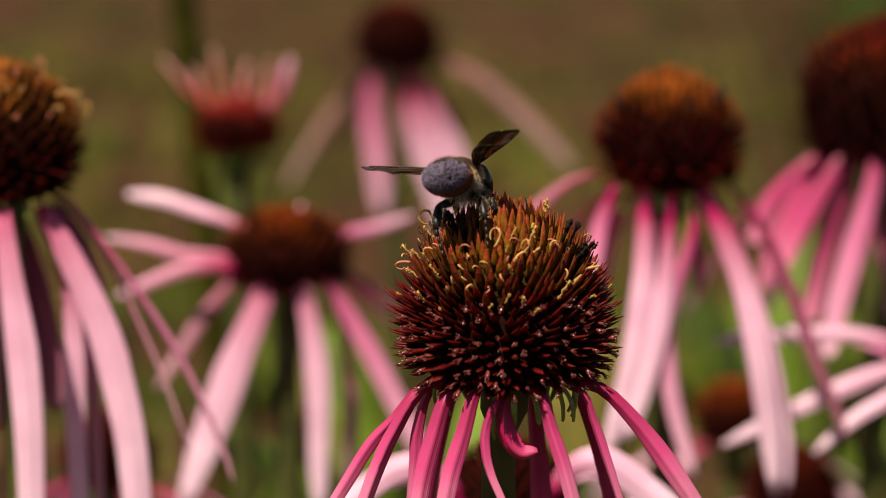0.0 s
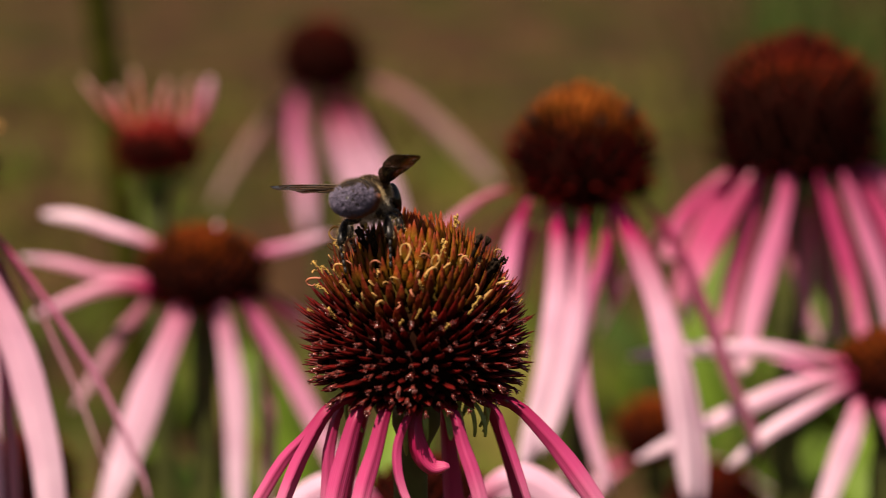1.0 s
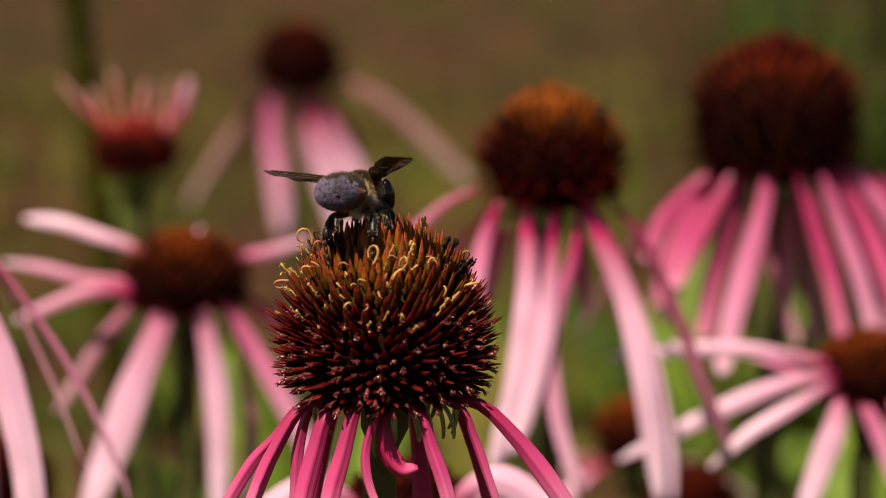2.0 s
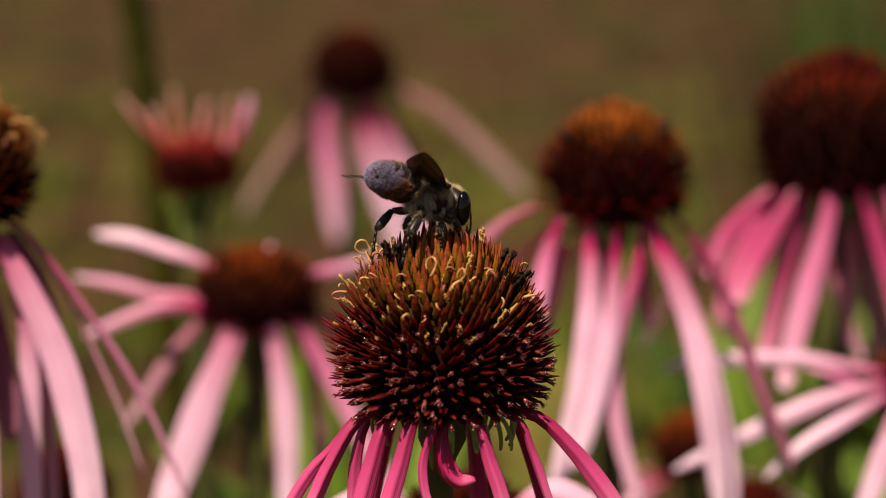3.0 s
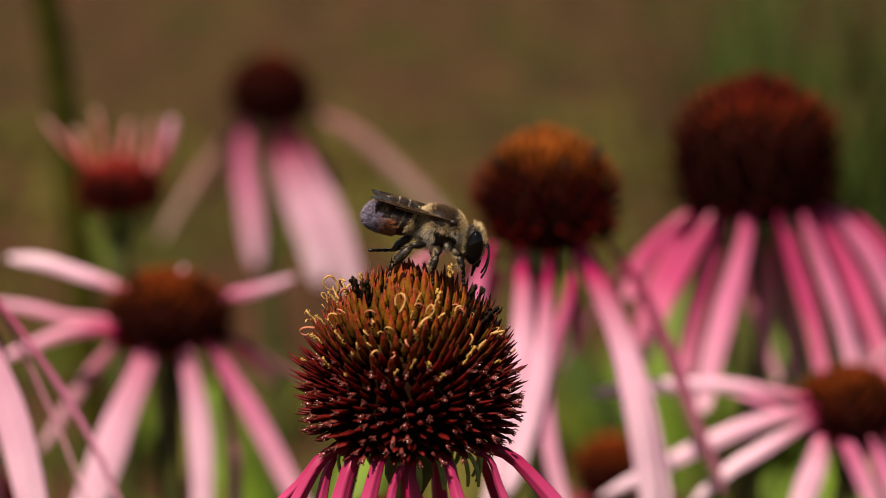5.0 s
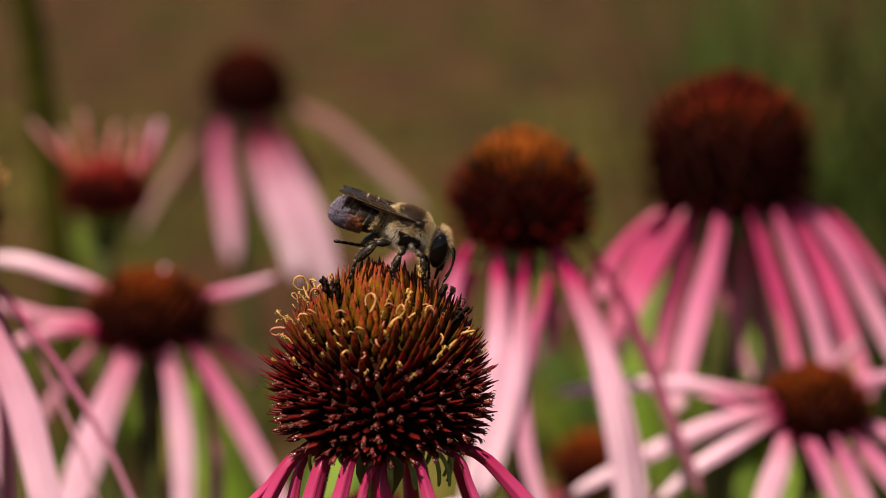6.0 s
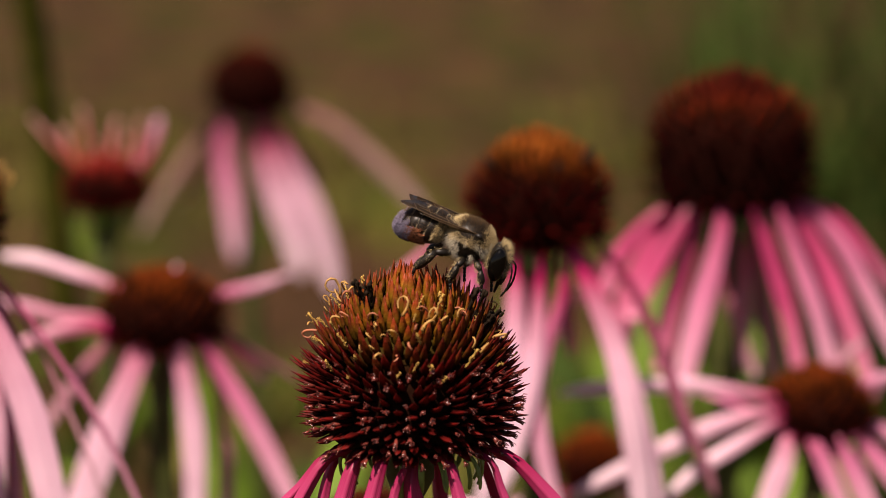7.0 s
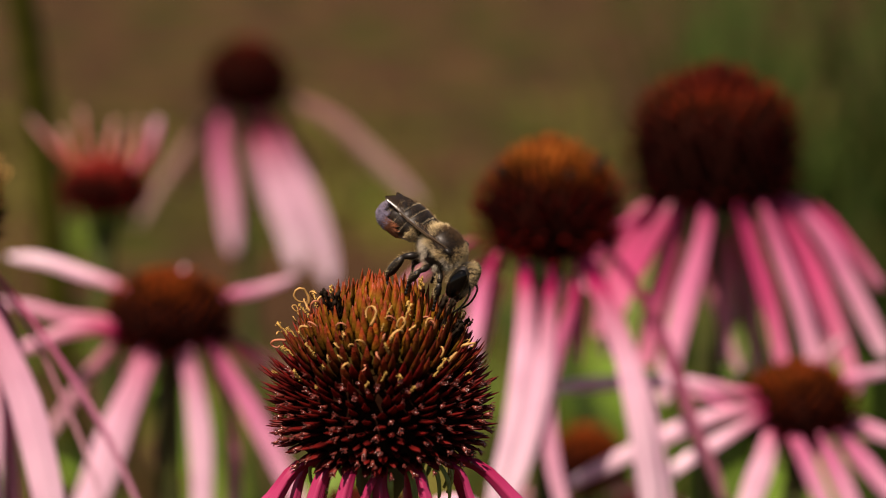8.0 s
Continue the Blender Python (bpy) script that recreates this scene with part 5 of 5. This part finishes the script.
def motions():
    main_rows = sway(main_flower, ((0, -4.9, 2.2), (0.3, -4.9, 2.1), (0.5, -5.7, 2.2), (1, -6.0, 2.5), (1.2, -7.1, 3.0), (2.3, -7.0, 2.4), (2.5, -7.6, 4.4), (2.7, -8.0, 4.8), (2.8, -7.1, 3.1), (3, -7.1, 2.7), (3.2, -3.5, 2.8), (3.3, -3.6, 3.3), (3.5, -6.5, 2.2), (3.8, -5.4, 2.1), (4, -3.4, 2.0), (4.3, -4.1, 1.5), (4.5, -4.3, 1.4), (4.7, -2.4, 1.3), (5.8, -1.9, 1.1), (6, -3.0, 0.9), (6.2, -2.5, 0.6), (6.5, 0.0, -0.0), (6.8, 0.4, 0.2), (7, 0.1, 0.3), (7.2, 0.0, 0.1), (7.3, 2.2, 0.1), (7.4, 3.9, 0.8), (7.5, 7.3, 1.3), (7.6, 8.4, 0.5), (7.7, 3.9, -0.5), (7.8, -1.6, -0.8), (8, -2.5, -1.1)))
    walk(main_flower, main_rows)
    walk(flower_b, sway(flower_b, ((0, -3.8, 1.4), (0.3, -4.0, 1.6), (0.5, -4.3, 1.3), (1, -4.5, 1.5), (1.2, -4.6, 1.7), (2.3, -3.5, 0.9), (2.5, -5.4, 1.5), (2.7, -4.7, 1.7), (2.8, -3.9, 1.1), (3, -1.7, 0.4), (3.2, -2.1, 0.7), (3.5, -4.2, 1.2), (3.8, -5.9, 1.2), (4, -4.2, 1.2), (4.5, -2.6, 0.5), (4.7, -3.1, 0.7), (5.8, -2.0, 0.6), (6, -2.5, 0.3), (6.2, -2.0, 0.2), (6.5, 0.0, -0.0), (6.8, 0.3, -0.3), (7, -0.8, 0.2), (7.2, 0.1, 0.1), (7.3, 3.1, -0.8), (7.4, 2.8, 0.8), (7.5, 0.2, 0.9), (7.6, -1.9, 1.0), (7.7, -3.2, 0.0), (7.8, -1.2, 0.2), (8, 1.7, -0.7))))
    walk(flower_c, sway(flower_c, ((0, 1.7, -1.8), (0.5, 2.8, -1.5), (1, 3.4, -1.8), (1.2, 4.0, -1.2), (2.3, 2.2, -1.9), (2.5, 3.2, -1.0), (2.7, 1.3, -1.2), (3, 1.2, -0.2), (3.2, 0.2, -0.5), (3.5, -0.6, -0.7), (4, 0.3, -0.1), (4.5, 1.2, 0.3), (4.7, 0.5, -0.3), (5.8, 1.9, -0.6), (6, 0.1, 0.7), (6.5, 0.0, -0.0), (7, 0.4, -0.0), (7.2, -0.9, -0.0), (7.4, -0.5, 0.7), (7.5, 2.6, 1.3), (7.6, 5.2, 1.0), (7.8, 0.9, 1.1), (8, 1.5, 1.1))))
    walk(flower_d, sway(flower_d, ((0, -2.1, 1.1), (0.5, -1.9, 1.3), (1, -2.0, 0.9), (1.2, -1.9, 0.3), (2.3, -1.7, 1.3), (2.5, -1.9, 0.8), (2.7, 0.1, 0.1), (3, -1.6, 0.1), (3.2, -0.1, 0.2), (3.5, 0.0, 0.3), (4, -0.5, 0.9), (4.5, -1.0, 1.0), (4.7, -0.6, 0.9), (5.8, -1.4, 0.2), (6, 0.9, -0.3), (6.5, 0.0, -0.0), (7, 0.5, 0.2), (7.2, 1.9, 0.7), (7.4, 2.6, -0.2), (7.5, -0.3, -0.8), (7.6, -2.6, -0.6), (7.8, 2.4, -0.7), (8, 1.6, -0.9))))
    walk(flower_e, sway(flower_e, ((0, -2.5, 1.6), (0.3, -2.7, 1.8), (0.5, -3.2, 1.7), (1, -3.7, 2.0), (1.2, -4.4, 2.1), (2.3, -5.3, 2.0), (2.5, -8.1, 3.6), (2.7, -7.3, 3.7), (2.8, -7.6, 2.8), (3, -4.3, 1.7), (3.2, -4.4, 2.5), (3.3, -5.9, 4.0), (3.5, -8.7, 3.9), (3.8, -6.7, 2.5), (4, -5.6, 3.1), (4.3, -1.9, 0.8), (4.5, -3.4, 1.8), (4.7, -2.4, 1.3), (5.8, -2.5, 1.1), (6, -2.9, 0.6), (6.2, -1.1, 0.2), (6.5, 0.0, -0.0), (6.8, 0.4, -0.7), (7, -0.7, 0.1), (7.2, 0.1, -0.9), (7.4, 3.9, -0.1), (7.5, -0.2, 0.7), (7.6, -2.9, 0.4), (7.7, -3.9, -0.3), (7.8, -2.0, -0.7), (8, 2.1, -1.8))))
    walk(flower_f, sway(flower_f, ((0, 0.7, 0.2), (0.3, 0.2, -0.1), (0.5, -0.1, -0.1), (1, -0.5, 0.4), (1.2, -0.9, 0.5), (2.3, 0.1, 0.1), (2.5, -0.4, -0.0), (2.7, -0.9, 0.7), (3, 0.6, 0.1), (3.2, -0.1, 0.1), (3.5, 0.4, 0.2), (4, 0.2, -0.7), (4.5, 0.1, -1.0), (4.7, 0.2, -0.6), (5.8, -0.1, 0.2), (6, -0.8, -0.2), (6.5, 0.0, -0.0), (6.8, -0.4, -0.1), (7, -0.7, -0.2), (7.2, -1.1, -0.6), (7.4, -1.9, -0.3), (7.5, -1.4, -0.1), (7.6, -1.1, -0.2), (7.8, -2.6, -0.1), (8, -2.4, 0.1))))
    walk(flower_h, sway(flower_h, ((0, 2.6, 0.2), (0.5, 1.9, 0.3), (1, 1.3, 0.5), (1.2, 1.3, 0.4), (2.3, 2.2, 1.1), (2.5, 0.9, 1.9), (2.7, 2.0, 1.6), (3, 1.5, 1.5), (3.2, 0.8, 1.9), (3.5, 0.3, 2.4), (4, 0.7, 2.1), (4.5, 2.0, 0.7), (4.7, 2.4, 0.8), (5.8, 0.3, 0.2), (6, -0.3, 0.3), (6.5, 0.0, -0.0), (6.8, -0.0, -0.1), (7, -0.1, -0.1), (7.2, -0.7, -0.6), (7.4, -1.1, -0.2), (7.5, -1.4, 0.1), (7.6, -0.6, -0.2), (7.8, -2.3, -0.2), (8, -2.1, -0.1))))
    walk(flower_g, sway(flower_g, ((0, -8.9, 1.6), (0.5, -9.1, 1.4), (1, -9.6, 1.8), (1.2, -9.6, 1.9), (2.3, -9.2, 2.0), (2.5, -9.5, 2.1), (2.7, -9.0, 2.0), (3, -9.1, 2.5), (3.2, -6.9, 1.7), (3.5, -7.6, 1.1), (4, -7.9, 1.3), (4.5, -5.8, 0.7), (4.7, -5.7, 0.8), (5.8, -1.1, 0.2), (6, -0.1, 0.1), (6.5, 0.0, -0.0), (7, 0.3, -0.3), (7.2, 4.0, -0.6), (7.4, -4.0, 0.7), (7.5, -0.8, 1.0), (7.6, 2.7, 0.2), (7.8, 0.0, -0.0), (8, 0.9, -0.0))))
    # the bee on the head: seconds, millimetres across, away and up from the head's foot, then yaw, nose-down pitch, roll
    bee_local = (
        (0, -4.6, -1.0, 20.6, 80, 0, -14), (0.5, -4.9, -1.0, 20.6, 80, 0, -12), (1, -4.8, -1.0, 20.4, 78, 0, -10), (1.2, -4.4, -1.0, 20.6, 76, 0, -10),
        (2.3, -1.9, -0.6, 21.3, 64, 0, -6), (2.5, -2.2, -0.6, 20.8, 56, 2, -6), (2.8, -1.8, -0.6, 21.2, 52, 4, -6), (3, -1.4, -0.6, 22.1, 42, 8, -4), (3.12, 1.0, -0.6, 22.3, 18, 10, -2), (3.5, 2.7, -0.6, 22.7, 18, 12, 0),
    ) + (      # feeding, then over the edge
        (4, 4.2, -0.6, 22.6, 2, 18, 0), (4.5, 3.5, -0.4, 22.6, -6, 3, 0), (4.7, 3.3, -0.4, 22.5, 0, 4, 0), (5.8, 3.7, -0.4, 22.6, -4, 21, 0),
        (6, 3.2, -0.4, 22.5, -6, 13, 0), (6.5, 2.8, -0.4, 22.4, -4, 10, 0), (7, 6.5, -0.6, 21.6, -16, 15, 0), (7.5, 5.1, -0.8, 20.3, -38, 29, 0), (8, 7.0, -0.8, 21.6, -30, 33, 0))
    rows = []
    for t, m in main_rows:
        x, y, z, yaw, pitch, roll = between(bee_local, t)
        rows.append((t, m @ MAIN_H @ Matrix.Translation(Vector((x, y, z + 0.8)) * MM) @ pose(0, 0, 0, 0, 0, yaw) @ pose(0, 0, 0, roll, pitch, 0)))
    walk(bee, rows)
    # abdomen: nods at the waist
    walk(bee_abdomen, [(t, pose(-2.3 * MM, 0, -0.1 * MM, 0, a, 0)) for t, a in ((0, 42), (0.5, 38), (1, 34), (1.2, 34), (2.3, 38), (2.5, 36), (3, 44), (3.2, 36), (3.5, 36), (4, 28), (4.5, 25), (4.7, 20), (5.8, 25), (6.5, -10), (7, 10), (8, 8))])
    # wings: held out at first, then folded back; seconds, then sweep, lift and feather of the left and of the right pair
    spread = ((0, 78, 16, 0, 54, 22, -30), (0.5, 78, 14, 0, 50, 18, -30), (1, 78, 10, 0, 46, 22, -30), (1.2, 68, 18, 6, 48, 20, -28), (2.3, 56, 14, 0, 54, 18, -26), (2.5, 52, 6, 0, 58, 16, -26), (2.65, 58, 0, 0, 62, 28, -24), (2.8, 46, 0, 0, 46, 24, 0),
              (3, 42, 2, 0, 32, 26, 16), (3.1, 20, 10, 0, 10, 8, 6), (3.5, 20, 12, 0, 8, 2, 6), (4, 22, 12, 0, 10, 6, 6), (4.5, 26, 11, 0, 8, 14, 6), (4.7, 14, 9, 0, 8, 12, 4),
              ) + (
              (5.8, 6, 5, 0, 6, 8, -6), (6, 6, 6, 0, 8, 10, -4), (6.5, 8, 12, 0, 12, 16, -8), (7, -2, 6, 0, 4, 6, -2), (7.5, -6, 3, 0, 2, 3, -6), (8, -6, 0, 0, 2, 0, -10))
    for wing, s, big in bee_wings:
        k = 0 if s > 0 else 3
        walk(wing, [(q[0], pose((1.3 if big else 0.6) * MM, s * 1.75 * MM, (1.4 if big else 1.25) * MM, 0, 0, -s * (q[1 + k] if big else q[1 + k] * 0.8 + 4))
                     @ pose(0, 0, 0, 0, q[2 + k], 0) @ pose(0, 0, 0, s * q[3 + k], 0, 0)) for q in spread])
    # the far hind leg lifts clear of the head while the bee feeds; both reach down when it leans over the edge
    for leg, kind, s in bee_legs:
        if kind == "hind":
            c = Vector((-1.5, 1.2 * s, -1.9)) * MM
            far = ((0, 0), (3.1, -4), (3.5, -10), (4, -22), (4.5, -4), (4.7, -4), (5.8, -2), (6, -4), (6.5, -6), (7, 0), (7.5, -28), (8, -38))
            near = ((0, 0), (3.1, -4), (3.5, -10), (4, -22), (4.5, -6), (4.7, -4), (5.8, -16), (6, -8), (6.5, 0), (7, -8), (7.5, -28), (8, -38))
            walk(leg, [(t, Matrix.Translation(c) @ pose(0, 0, 0, 0, a, 0) @ Matrix.Translation(-c)) for t, a in (far if s > 0 else near)])
    for foot, kind, s, ankle in bee_feet:
        if kind == "hind" and s > 0:
            c = ankle * MM
            walk(foot, [(t, Matrix.Translation(c) @ pose(0, 0, 0, 0, a, 0) @ Matrix.Translation(-c)) for t, a in ((0, 0), (4.5, 0), (4.7, 66), (5.8, 76), (6.5, 80), (7, 0), (8, 0))])


motions()
